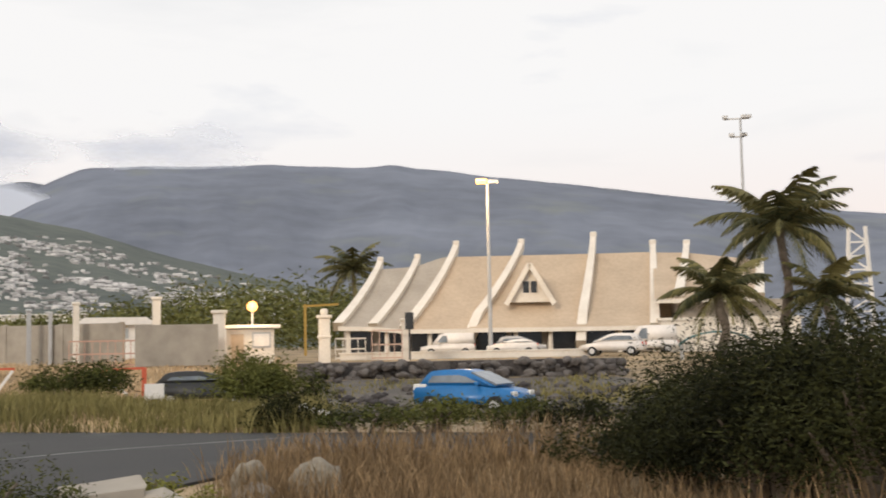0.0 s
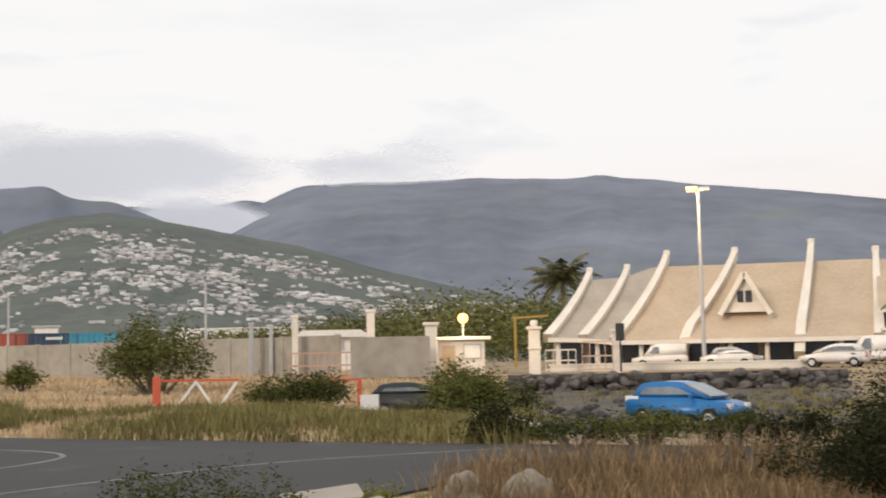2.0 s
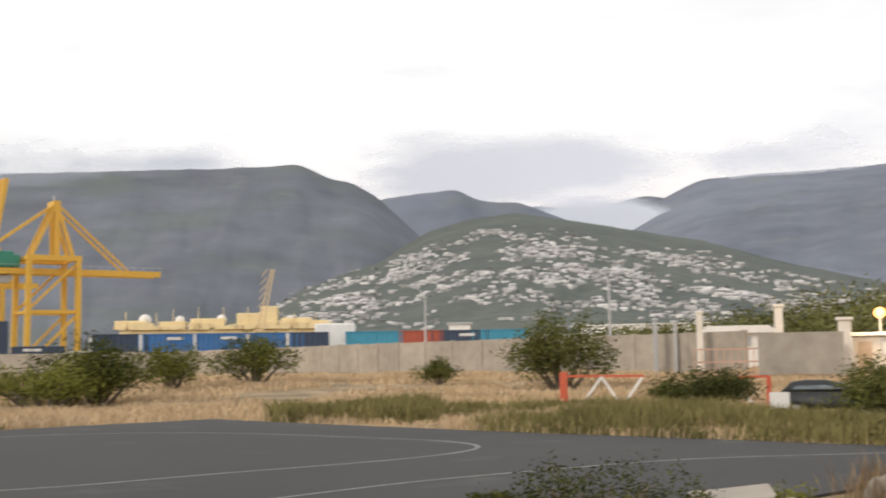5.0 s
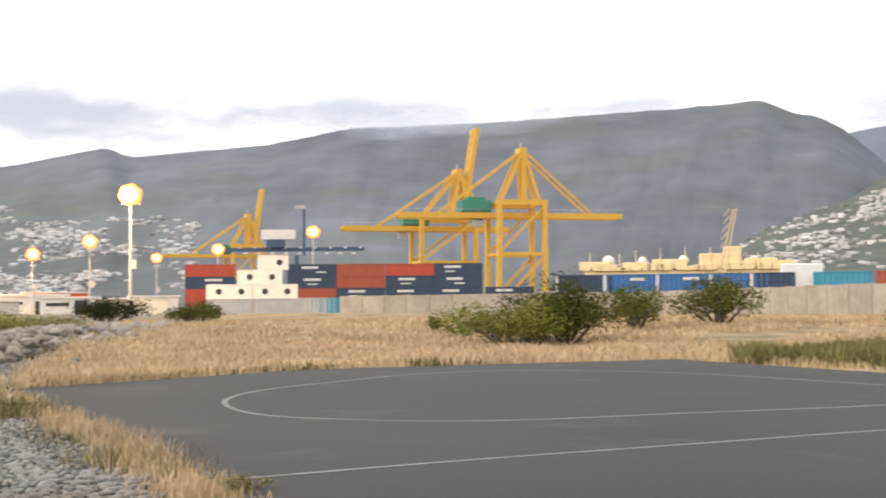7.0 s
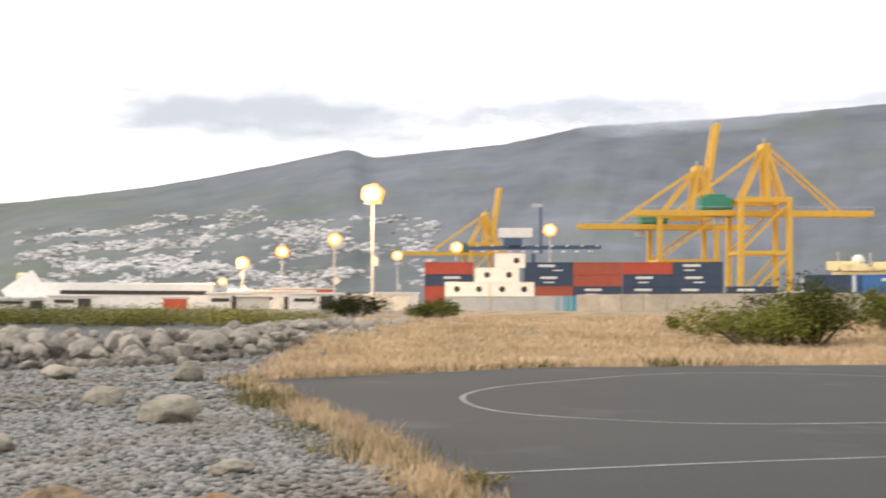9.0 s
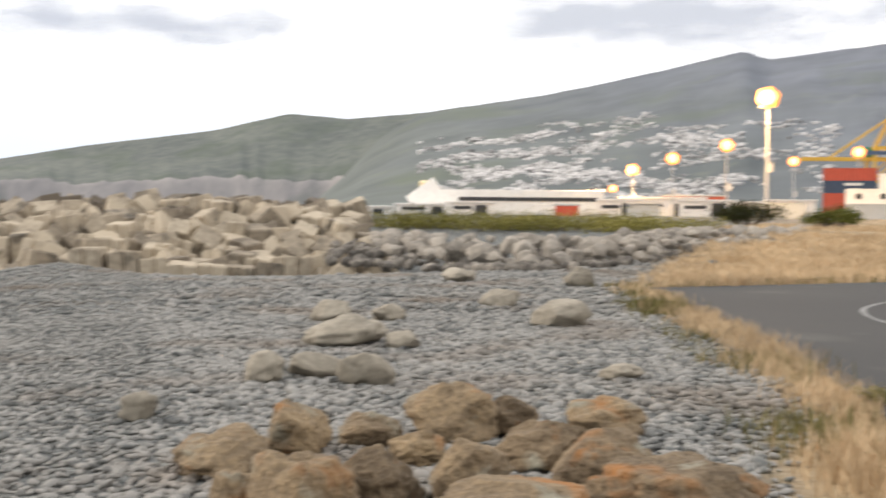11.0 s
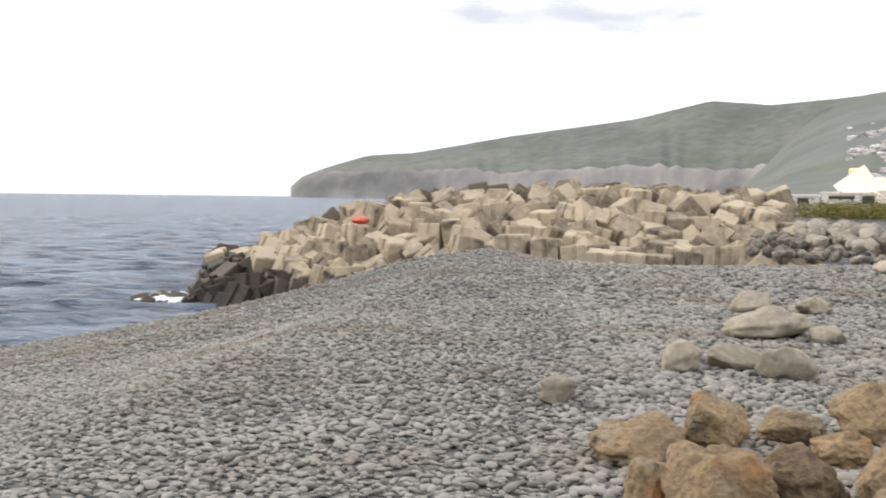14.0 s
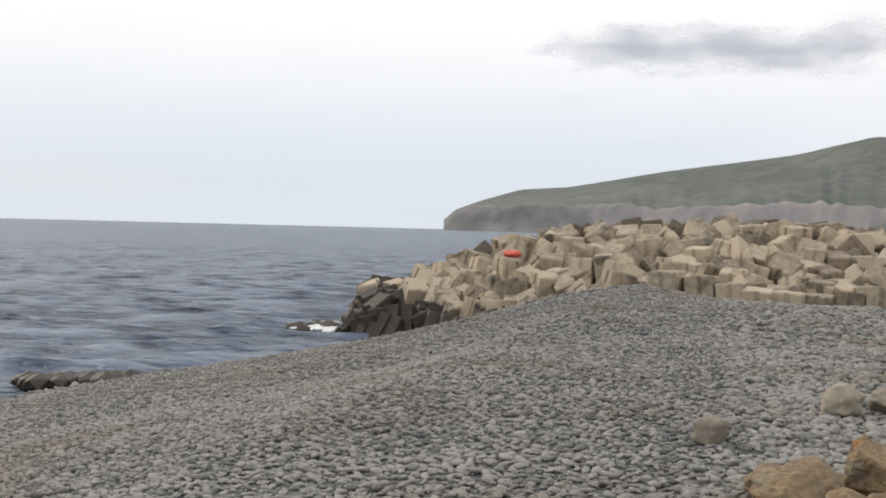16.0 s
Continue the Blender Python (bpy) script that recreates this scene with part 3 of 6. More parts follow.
def raw_mesh(name, verts, faces, mat):
    me = bpy.data.meshes.new(name)
    me.from_pydata([tuple(v) for v in verts], [], faces)
    me.materials.append(mat)
    return me


def bush(place, width, height, count, leaf, mat=LEAF, seed=1, label="", depth=None, name="bush", lobes=7, group=""):
    """A shrub: forked stems and a crown of small leaves in several lobes."""
    rng = random.Random(seed)
    depth = depth or width
    root = thing(name, place, 0, label, "bush", group)
    stems = bmesh.new()
    verts, faces = [], []
    lobes += int(width * 0.8) if width > 3 else 0
    for k in range(lobes):
        u = rng.uniform(-0.5, 0.5)
        lx, ly = u * width * 0.62, rng.uniform(-0.5, 0.5) * depth * 0.6
        top = height * (1 - 1.1 * u * u) * rng.uniform(0.62, 0.95)
        lr = width * rng.uniform(0.15, 0.25)
        tip = (lx, ly, top * 0.62)
        tube(stems, [(lx * 0.2, ly * 0.2, -0.15), (lx * 0.6, ly * 0.6, top * 0.3), tip], [0.05 + 0.012 * width, 0.03 + 0.006 * width, 0.015], 5)
        spray(verts, faces, tip, (lr, lr * depth / width, top * 0.42), count // (lobes + 1), leaf, rng, 0.25, 0.6, seed + k)
    spray(verts, faces, (0, 0, height * 0.33), (width * 0.46, depth * 0.46, height * 0.34), count // (lobes + 1), leaf, rng, 0.3, 0.6, seed)
    part("stem", stems, BARK, root)
    crown = new("crown", raw_mesh("crown", verts, faces, mat))
    crown.parent = root
    return root


def grass(name, spots, mat, label, seed, tall, thick=0.0075):
    """Blades: spots gives a list of (x, y); one patch of stuff."""
    rng = random.Random(seed)
    verts, faces = [], []
    for x, y in spots:
        r = math.hypot(x, y)
        w = thick * max(1.0, r / 14)
        z = gz(x, y) - 0.05
        k = 0.6 + 0.8 * (noise.noise(Vector((x * 0.35, y * 0.35, seed))) + 0.5)
        for _ in range(4):
            h = tall * k * rng.uniform(0.45, 1.25)
            px, py = x + rng.gauss(0, 0.12 + r * 0.003), y + rng.gauss(0, 0.12 + r * 0.003)
            a = rng.uniform(0, math.tau)
            lx, ly = math.cos(a) * w, math.sin(a) * w
            bx, by = rng.gauss(0, 0.28) * h, rng.gauss(0, 0.28) * h
            i = len(verts)
            verts += [(px - lx, py - ly, z), (px + lx, py + ly, z), (px + bx * 0.45 + lx * 0.8, py + by * 0.45 + ly * 0.8, z + h * 0.62),
                      (px + bx * 0.45 - lx * 0.8, py + by * 0.45 - ly * 0.8, z + h * 0.62), (px + bx, py + by, z + h)]
            faces += [(i, i + 1, i + 2, i + 3), (i + 3, i + 2, i + 4)]
    ob = new(name, raw_mesh(name, verts, faces, mat))
    return tagged(ob, label, "grass", kind="stuff")


# ---- tarmac terrace ----
TARMAC = ((-7.2, 4.8), (-10.8, 6.4), (-20.0, 8.7), (-28.4, 10.7), (-30.9, 20.5), (-27.0, 33.4), (-21.0, 31.2), (-14.7, 29.1), (-4.3, 26.2),
          (7.0, 23.6), (7.6, 20.6), (-2.6, 19.3), (-4.2, 14.5), (-5.6, 9.0))


def inside(poly, x, y):
    hit = False
    for (x0, y0), (x1, y1) in zip(poly, poly[1:] + poly[:1]):
        if (y0 > y) != (y1 > y) and x < (x1 - x0) * (y - y0) / (y1 - y0) + x0:
            hit = not hit
    return hit


def build_tarmac():
    bm = bmesh.new()
    edge = []
    rng = random.Random(4)
    for (x0, y0), (x1, y1) in zip(TARMAC, TARMAC[1:] + TARMAC[:1]):
        n = max(2, int(math.hypot(x1 - x0, y1 - y0) / 0.5))
        for k in range(n):
            edge.append((x0 + (x1 - x0) * k / n + rng.gauss(0, 0.06), y0 + (y1 - y0) * k / n + rng.gauss(0, 0.06)))
    top = [bm.verts.new((x, y, 0.0)) for x, y in edge]
    low = [bm.verts.new((x, y, -0.12)) for x, y in edge]
    bm.faces.new(top)
    for k in range(len(top)):
        bm.faces.new((top[k], low[k], low[(k + 1) % len(top)], top[(k + 1) % len(top)]))
    bmesh.ops.triangulate(bm, faces=bm.faces[:1])
    bmesh.ops.recalc_face_normals(bm, faces=bm.faces[:])
    road = new("road", mesh_of("road", bm, ASPHALT))
    tagged(road, "dark grey worn tarmac terrace with faded white lines", "tarmac", kind="structure")
    return road


ROAD = build_tarmac()


def painted_line(points, width, closed=False):
    """A thin painted band, smoothed through points, just proud of the tarmac."""
    pts = [Vector((*p, 0)) for p in points]
    n = len(pts)
    smooth = []
    for i in range(n if closed else n - 1):
        a, b, c, d = (pts[(i + k) % n] if closed else pts[min(n - 1, max(0, i + k))] for k in (-1, 0, 1, 2))
        for s in range(10):
            u = s / 10
            smooth.append(0.5 * (2 * b + (c - a) * u + (2 * a - 5 * b + 4 * c - d) * u * u + (3 * b - a - 3 * c + d) * u ** 3))
    if not closed:
        smooth.append(pts[-1])
    bm = bmesh.new()
    rows = []
    m = len(smooth)
    for i, p in enumerate(smooth):
        ahead, back = smooth[(i + 1) % m if closed else min(m - 1, i + 1)], smooth[i - 1 if closed else max(0, i - 1)]
        side = (ahead - back).normalized().cross(Vector((0, 0, 1))) * width / 2
        rows.append((bm.verts.new((p.x - side.x, p.y - side.y, 0.005)), bm.verts.new((p.x + side.x, p.y + side.y, 0.005))))
    for i in range(m if closed else m - 1):
        a, b = rows[i], rows[(i + 1) % m]
        bm.faces.new((a[0], a[1], b[1], b[0]))
    bmesh.ops.recalc_face_normals(bm, faces=bm.faces[:])
    part("painted_line", bm, LINE_PAINT, ROAD, "faded white road line")


painted_line(((-11.5, 6.7), (-11.0, 9.6), (-10.2, 13.0), (-9.4, 16.3), (-8.3, 18.8), (-6.6, 21.8), (-3.0, 24.6)), 0.10)
painted_line(((-21.3, 12.4), (-18.2, 11.3), (-15.7, 12.2), (-14.3, 13.7), (-13.2, 16.6), (-11.8, 20.2), (-11.7, 23.0), (-13.2, 24.8), (-16.3, 25.7),
              (-21.5, 26.4), (-25.4, 24.6), (-26.3, 21.5), (-25.0, 17.6), (-23.6, 14.6)), 0.12, True)

# ---- breakwater ----
BREAK = thing("breakwater", (-76, -4, -3), 0, "breakwater of tumbled pale concrete blocks, dark and wet at its tip", "breakwater")


def block_mesh(seed, mat):
    """A cast block, grooved down two sides, with knocked edges."""
    rng = random.Random(seed)
    w, d, h = 1.32, 1.32 * rng.uniform(0.9, 1.1), rng.uniform(1.45, 1.8)
    outline = [(-w, -d), (-0.22 * w, -d), (-0.12 * w, -0.82 * d), (0.12 * w, -0.82 * d), (0.22 * w, -d), (w, -d), (w, d), (0.22 * w, d), (0.12 * w, 0.82 * d), (-0.12 * w, 0.82 * d), (-0.22 * w, d), (-w, d)]
    bm = bmesh.new()
    rings = [[bm.verts.new((x / 2 * k + rng.gauss(0, 0.02), y / 2 * k + rng.gauss(0, 0.02), z * h)) for x, y in outline] for z, k in ((-0.5, 0.93), (-0.45, 1.0), (0.45, 1.0), (0.5, 0.93))]
    for one, two in zip(rings, rings[1:]):
        for k in range(12):
            bm.faces.new((one[k], one[(k + 1) % 12], two[(k + 1) % 12], two[k]))
    bm.faces.new(rings[0][::-1])
    bm.faces.new(rings[-1])
    return mesh_of("concrete_block", bm, mat)


def build_breakwater():
    rng = random.Random(12)
    dry = [block_mesh(s, BLOCK) for s in range(6)]
    wet = [block_mesh(s, WET_BLOCK) for s in range(3)]
    back_verts, back_faces = [], []

    def put(x, y, z, rx, ry, rz, meshes, k=1.0, behind=False):
        m = pose(x, y, z, rx, ry, rz) @ Matrix.Diagonal((k, k, k, 1))
        me = rng.choice(meshes)
        if behind:
            n = len(back_verts)
            back_verts.extend(BREAK.matrix_world.inverted() @ m @ v.co for v in me.vertices)
            back_faces.extend([i + n for i in p.vertices] for p in me.polygons)
            return
        ob = new("concrete_block", me)
        ob.parent = BREAK
        ob.matrix_world = m
    # upright row along the foot
    for i in range(8):
        u = i / 7
        x, y = -59.2 - 2.2 * u, -5.0 + 9.8 * u
        put(x + rng.gauss(0, 0.2), y, gz(x, y) + 0.62, rng.gauss(0, 5), rng.gauss(0, 5), 90 + rng.uniform(-16, 16), dry, rng.uniform(0.96, 1.06))
    # tumbled heap
    rows = 39
    for i in range(rows):
        y = 8.9 - i * 32.6 / (rows - 1)
        crest = 2.1 - 0.9 * float(step(-7, -16, y)) - 3.5 * float(step(-13, -25.5, y))
        centre = -75.5 + 3.0 * float(step(-8, -26, y))
        half = 14.5 - 7.5 * float(step(-10, -26, y))
        for j in range(12):
            v = j / 11
            x = centre + half - v * half * 1.25
            rise = min(1.0, v * 1.55)
            base = -1.6 - 2.4 * float(step(-2, -14, y))
            z = base + (crest - base) * rise ** 0.75 - 0.70 + rng.gauss(0, 0.24)
            x += rng.gauss(0, 0.28)
            yy = y + rng.gauss(0, 0.3)
            if x > (-61.0 + 0.22 * -y if -6.5 < y < 6 else -59.5):
                continue
            black = yy < -11 and z < -2.9 - 0.7 * rng.random() + 0.10 * (-12 - yy)
            tidy = 0.75 if black else 0.35 if rng.random() < 0.3 else 1.0
            put(x, yy, z, rng.uniform(-46, 46) * tidy, rng.uniform(-46, 46) * tidy, rng.uniform(0, 90), wet if black else dry, rng.uniform(0.74, 1.04), v > 0.72 and not black)
    rest = new("block_heap", raw_mesh("block_heap", back_verts, back_faces, BLOCK))
    rest.parent = BREAK
    rest["kind"] = "stuff"
    # low wet stones round the tip
    stones = [rock_mesh("stone", s, WET_BLOCK, 2, 0.35, 0.6) for s in range(3)]
    for i in range(16):
        ob = new("stone", rng.choice(stones))
        ob.parent = BREAK
        ob.matrix_world = pose(-65 - rng.random() * 5, -24.4 - rng.random() * 2.6, -4.2, 0, 0, rng.uniform(0, 360)) @ Matrix.Diagonal((1.1, 1.1, 1.0, 1))


build_breakwater()
FOAM = material("white_sea_foam", (0.55, 0.58, 0.60), (0.85, 0.87, 0.88), 1.5, 6, 0.8, 0.3)
foam = bmesh.new()
rng1 = random.Random(5)
for _ in range(46):
    a = rng1.gauss(0, 1)
    bmesh.ops.create_icosphere(foam, subdivisions=1, radius=rng1.uniform(0.15, 0.55),
                               matrix=Matrix.Translation((-67.6 + a * 1.5 + rng1.gauss(0, 0.5), -25.9 + abs(a) * 0.9 + rng1.gauss(0, 0.4), -4.12)) @ Matrix.Diagonal((1.8, 1.0, 0.28, 1)))
tagged(new("foam", mesh_of("foam", foam, FOAM)), "white foam where waves meet wet blocks", "foam", kind="stuff")
RED_PAINT = plain("faded_red_paint", (0.62, 0.10, 0.06))
splash = thing("painted_stone", (-64.2, -13.6, 0.5), 0, "small concrete lump daubed with red paint on the breakwater", "stone")
lump = new("lump", rock_mesh("lump", 3.3, RED_PAINT, 2, 0.2, 0.45))
lump.parent, lump.scale = splash, (1.4, 1.0, 1.0)

# ---- rock bank between field and beach ----
BANK = thing("rock_bank", (-55, 18, 0), 0, "bank of piled grey boulders between field and beach", "rock bank")


def build_bank():
    rng = random.Random(21)
    meshes = [rock_mesh("rock", s, GREY_ROCK, 2, 0.34, 0.85, 0.3) for s in range(8)]
    foot = [(-60, 8.5), (-53, 8.5), (-46, 9), (-41.5, 12), (-45, 15.5), (-52, 20.5), (-68, 35), (-84, 45)]
    weights = [math.dist(a, b) / (30 + math.hypot(*a)) for a, b in zip(foot, foot[1:])]
    for _ in range(300):
        k = rng.choices(range(len(weights)), weights)[0]
        (x0, y0), (x1, y1) = foot[k], foot[k + 1]
        u, deep = rng.random(), rng.random() ** 0.8
        x, y = x0 + (x1 - x0) * u, y0 + (y1 - y0) * u
        out = Vector((x, y, 0)).normalized()
        x, y = x + out.x * deep * 13, y + out.y * deep * 13
        size = rng.uniform(0.4, 0.95) * (1.3 if rng.random() < 0.15 else 1)
        z = max(-0.3, gz(x, y)) * 0.4 + 0.15 + 0.55 * min(1, deep * 1.4)
        ob = new("rock", rng.choice(meshes))
        ob.parent = BANK
        ob.matrix_world = pose(x, y, min(z, 0.75), rng.uniform(-20, 20), rng.uniform(-20, 20), rng.uniform(0, 360)) @ Matrix.Diagonal((size * 1.15, size, size, 1))


build_bank()


def build_rubble():
    """Smaller stones that fill the bank and its foot."""
    rng = random.Random(63)
    bm = bmesh.new()
    bmesh.ops.create_icosphere(bm, subdivisions=2, radius=0.5)
    ball = np.array([v.co[:] for v in bm.verts])
    tri = [[v.index for v in f.verts] for f in bm.faces]
    bm.free()
    verts, faces, n = [], [], 0
    for _ in range(1500):
        az, r = rng.uniform(62, 84), rng.uniform(40, 84)
        front = 43 + 0.5 * max(0, 74 - az) * 5.5 if az < 74 else 43 + 1.1 * (az - 74)
        if not front - 3 < r < front + 16:
            continue
        p = bearing(az, r)
        size = rng.uniform(0.25, 0.58)
        k = np.array([1 + 0.35 * noise.noise(Vector(d) * 3 + Vector((n * 0.01, 2, 1))) for d in ball])[:, None]
        z = max(-0.6, gz(p.x, p.y)) * 0.6 + 0.0 + 0.42 * min(1, max(0, (r - front) / 9))
        verts.append(ball * k * np.array((size * 1.3, size, size * 0.85)) + (p.x, p.y, min(z, 0.7)))
        faces.extend([[i + n for i in f] for f in tri])
        n += len(ball)
    me = bpy.data.meshes.new("rubble_stones")
    me.from_pydata(np.concatenate(verts).tolist(), [], faces)
    me.materials.append(GREY_ROCK)
    tagged(new("rubble_stones", me), "grey rubble stones filling a rock bank", "stones", kind="stuff")


build_rubble()

# ---- boulders before the eye: bearing, distance, width, height ----
BOULDERS = ((85.3, 6.9, .60, .55), (81.9, 7.4, .62, .40), (77.5, 7.7, .46, .48), (78.3, 9.9, .66, .54), (74.0, 8.9, .63, .33), (71.3, 8.1, .62, .42),
            (75.6, 10.1, .44, .34), (71.2, 10.3, .62, .32), (85.6, 9.3, .46, .42), (88.8, 8.7, .62, .26), (88.2, 7.1, .36, .34), (82.1, 9.6, .44, .26),
            (75.0, 6.9, .85, .33), (68.0, 7.5, .82, .40), (65.8, 7.7, .48, .30), (69.9, 7.4, .52, .30), (79.9, 8.9, .36, .24), (76.2, 7.0, .46, .28))
OUTLIERS = ((84.6, 13.6, .62, .28), (82.3, 12.9, .56, .36), (87.0, 13.2, .42, .32), (83.4, 16.9, 1.05, .40), (83.9, 20.2, .66, .44), (73.2, 19.9, .85, .48),
            (92.7, 11.0, .36, .24), (80.7, 16.4, .46, .26), (70.4, 13.6, .52, .20), (81.2, 20.5, .6, .3),
            (76.0, 24.0, .6, .4), (72.4, 31.0, .9, .5), (78.0, 33.0, .9, .4))
PALE_ROCK = material("pale_beach_boulder", (0.20, 0.175, 0.135), (0.40, 0.355, 0.285), 1.5, 8, 0.9, 0.5, spread=0.2, depth=0.03)


def build_boulders():
    rng = random.Random(8)
    for group, mat, spots in (("boulders at the beach edge", BOULDER, BOULDERS), ("stray beach boulders", PALE_ROCK, OUTLIERS)):
        for k, (az, r, w, h) in enumerate(spots):
            me = rock_mesh("boulder", k * 1.37 + len(spots), mat, 5 if mat is BOULDER else 4, 0.34, 1.0, 0.0)
            ob = new("boulder", me)
            p = bearing(az, r)
            ob.matrix_world = pose(p.x, p.y, gz(p.x, p.y) + h * 0.28, rng.uniform(-12, 12), rng.uniform(-12, 12), rng.uniform(0, 360)) @ Matrix.Diagonal(
                (w * 1.16, w * rng.uniform(0.9, 1.25), h * 1.12, 1))
            if mat is BOULDER:
                tagged(ob, "rounded brown boulder with rusty orange stains among shingle", "boulder", group)
            else:
                tagged(ob, "pale rounded boulder lying on grey shingle", "boulder", group)


build_boulders()


# ---- shingle ----
def build_shingle():
    rng = random.Random(33)
    shapes = []
    for s in range(6):
        bm = bmesh.new()
        bmesh.ops.create_icosphere(bm, subdivisions=2, radius=0.5)
        off = Vector((s * 2.1, s * 4.7, 1))
        for v in bm.verts:
            v.co *= 1 + 0.22 * noise.noise(v.co * 2.2 + off)
            v.co.z *= 0.55
        fine = (np.array([v.co[:] for v in bm.verts]), [[v.index for v in f.verts] for f in bm.faces])
        me_fine = mesh_of("pebble", bm, PEBBLE, True)
        bm = bmesh.new()
        bmesh.ops.create_icosphere(bm, subdivisions=1, radius=0.52)
        for v in bm.verts:
            v.co *= 1 + 0.25 * noise.noise(v.co * 2.2 + off)
            v.co.z *= 0.6
        coarse = (np.array([v.co[:] for v in bm.verts]), [[v.index for v in f.verts] for f in bm.faces])
        bm.free()
        shapes.append((fine, coarse, me_fine))
    ground = bpy.data.objects["ground"]
    near = 0
    verts, faces, count = [], [], 0

    def add(x, y, size, detail):
        nonlocal count
        pts, fs = shapes[rng.randrange(6)][detail]
        m = np.array(pose(0, 0, 0, rng.gauss(0, 14), rng.gauss(0, 14), rng.uniform(0, 360)).to_3x3())
        k = np.array((size * rng.uniform(0.95, 1.5), size, size * rng.uniform(0.8, 1.1)))
        verts.append((pts * k) @ m.T + (x, y, gz(x, y) - 0.035 + size * 0.16))
        faces.extend([[i + count for i in f] for f in fs])
        count += len(pts)
    # the nearest stretch of beach as single stones
    while near < 290:
        az, r = rng.uniform(86, 112), math.sqrt(rng.uniform(7.6 ** 2, 10.2 ** 2))
        p = bearing(az, r)
        size = rng.uniform(0.04, 0.095)
        ob = new("pebble", shapes[rng.randrange(6)][2])
        ob.parent = ground
        ob.matrix_world = pose(p.x, p.y, gz(p.x, p.y) - 0.02 + size * 0.17, rng.gauss(0, 14), rng.gauss(0, 14), rng.uniform(0, 360)) @ Matrix.Diagonal(
            (size * rng.uniform(0.95, 1.5), size, size, 1))
        near += 1
    for lo, hi, n, detail, s0, s1 in ((6.5, 10.5, 10000, 0, 0.025, 0.10), (10.5, 22, 42000, 1, 0.03, 0.115), (22, 40, 26000, 1, 0.055, 0.15), (40, 64, 10000, 1, 0.09, 0.22)):
        made = 0
        while made < n:
            az, r = rng.uniform(59, 128), math.sqrt(rng.uniform(lo * lo, hi * hi))
            p = bearing(az, r)
            if inside(TARMAC, p.x, p.y) or rng.random() > on_beach(p.x, p.y) or gz(p.x, p.y) < -4.3:
                made += 1
                continue
            coarse_side = 1.0 if az < 92 else 0.72
            s = rng.uniform(s0, s1) * coarse_side * (1.6 if rng.random() < 0.03 else 1)
            add(p.x, p.y, s, detail)
            made += 1
    me = bpy.data.meshes.new("shingle")
    me.from_pydata(np.concatenate(verts).tolist(), [], faces)
    me.materials.append(PEBBLE)
    me.polygons.foreach_set("use_smooth", [True] * len(me.polygons))
    tagged(new("shingle", me), "grey rounded beach pebbles", "pebbles", kind="stuff")


build_shingle()
# dark wet stones at the water's edge
wet_bar = thing("shingle_bar", (-40.0, -22.2, -3.98), 0, "low bar of dark wet stones at the water's edge", "stones")
bar = bmesh.new()
rng0 = random.Random(2)
for _ in range(60):
    a = rng0.uniform(-1, 1)
    bmesh.ops.create_icosphere(bar, subdivisions=1, radius=rng0.uniform(0.25, 0.6),
                               matrix=Matrix.Translation((a * 2.3 + rng0.gauss(0, .3), -a * 2.9 + rng0.gauss(0, 0.5), 0.0)) @ Matrix.Diagonal((1.5, 1, 0.6, 1)))
part("bar", bar, WET_BLOCK, wet_bar)


# ---- grass ----
BROWN_GRASS = material("brown_dry_grass", (0.13, 0.086, 0.042), (0.50, 0.345, 0.19), 0.35, 12, 0.9, 0, spread=0.25)


def scatter(n, test, az0, az1, r0, r1, seed, power=1.0):
    rng = random.Random(seed)
    spots = []
    for _ in range(n):
        az, r = rng.uniform(az0, az1), r0 + (r1 - r0) * rng.random() ** power
        p = bearing(az, r)
        if not inside(TARMAC, p.x, p.y) and test(p.x, p.y, az, r, rng):
            spots.append((p.x, p.y))
    return spots


def near_edge(x, y, reach):
    best = 99
    for (x0, y0), (x1, y1) in zip(TARMAC, TARMAC[1:] + TARMAC[:1]):
        d = Vector((x1 - x0, y1 - y0))
        u = min(1, max(0, ((x - x0) * d.x + (y - y0) * d.y) / d.length_squared))
        best = min(best, math.hypot(x - x0 - d.x * u, y - y0 - d.y * u))
    return best < reach


def patchy(x, y, cut, scale=0.12, seed=0.0):
    return noise.fractal(Vector((x * scale, y * scale, seed)), 0.9, 2.0, 3) > cut


grass("foreground_grass", scatter(9000, lambda x, y, az, r, g: g.random() < (0.95 if az > -8 else 0.22), -42, 10, 12.0, 25, 1), BROWN_GRASS, "tall dry brownish grass", 1, 0.46)
grass("verge_grass", scatter(16000, lambda x, y, az, r, g: near_edge(x, y, 0.12 + 0.85 * (noise.noise(Vector((x * .5, y * .5, 0))) + 0.5)), 50, 73, 6, 34, 2), DRY_GRASS,
      "dry yellow grass along a tarmac edge", 2, 0.24)
grass("field_grass", scatter(36000, lambda x, y, az, r, g: on_beach(x, y) < 0.5 and patchy(x, y, -0.35), 8, 72, 26, 105, 3, 1.1), DRY_GRASS,
      "field of dry straw-coloured grass", 3, 0.27)
grass("far_verge_grass", scatter(16000, lambda x, y, az, r, g: patchy(x, y, -0.1, 0.2, 5) and near_edge(x, y, 16), 6, 36, 26, 50, 6), GREEN_GRASS,
      "greenish grass beyond a tarmac edge", 6, 0.50)
grass("verge_weeds", scatter(9000, lambda x, y, az, r, g: near_edge(x, y, 1.1) and patchy(x, y, 0.05, 0.5, 9), 48, 73, 6, 40, 8), GREEN_GRASS,
      "green weeds along a tarmac edge", 8, 0.22)

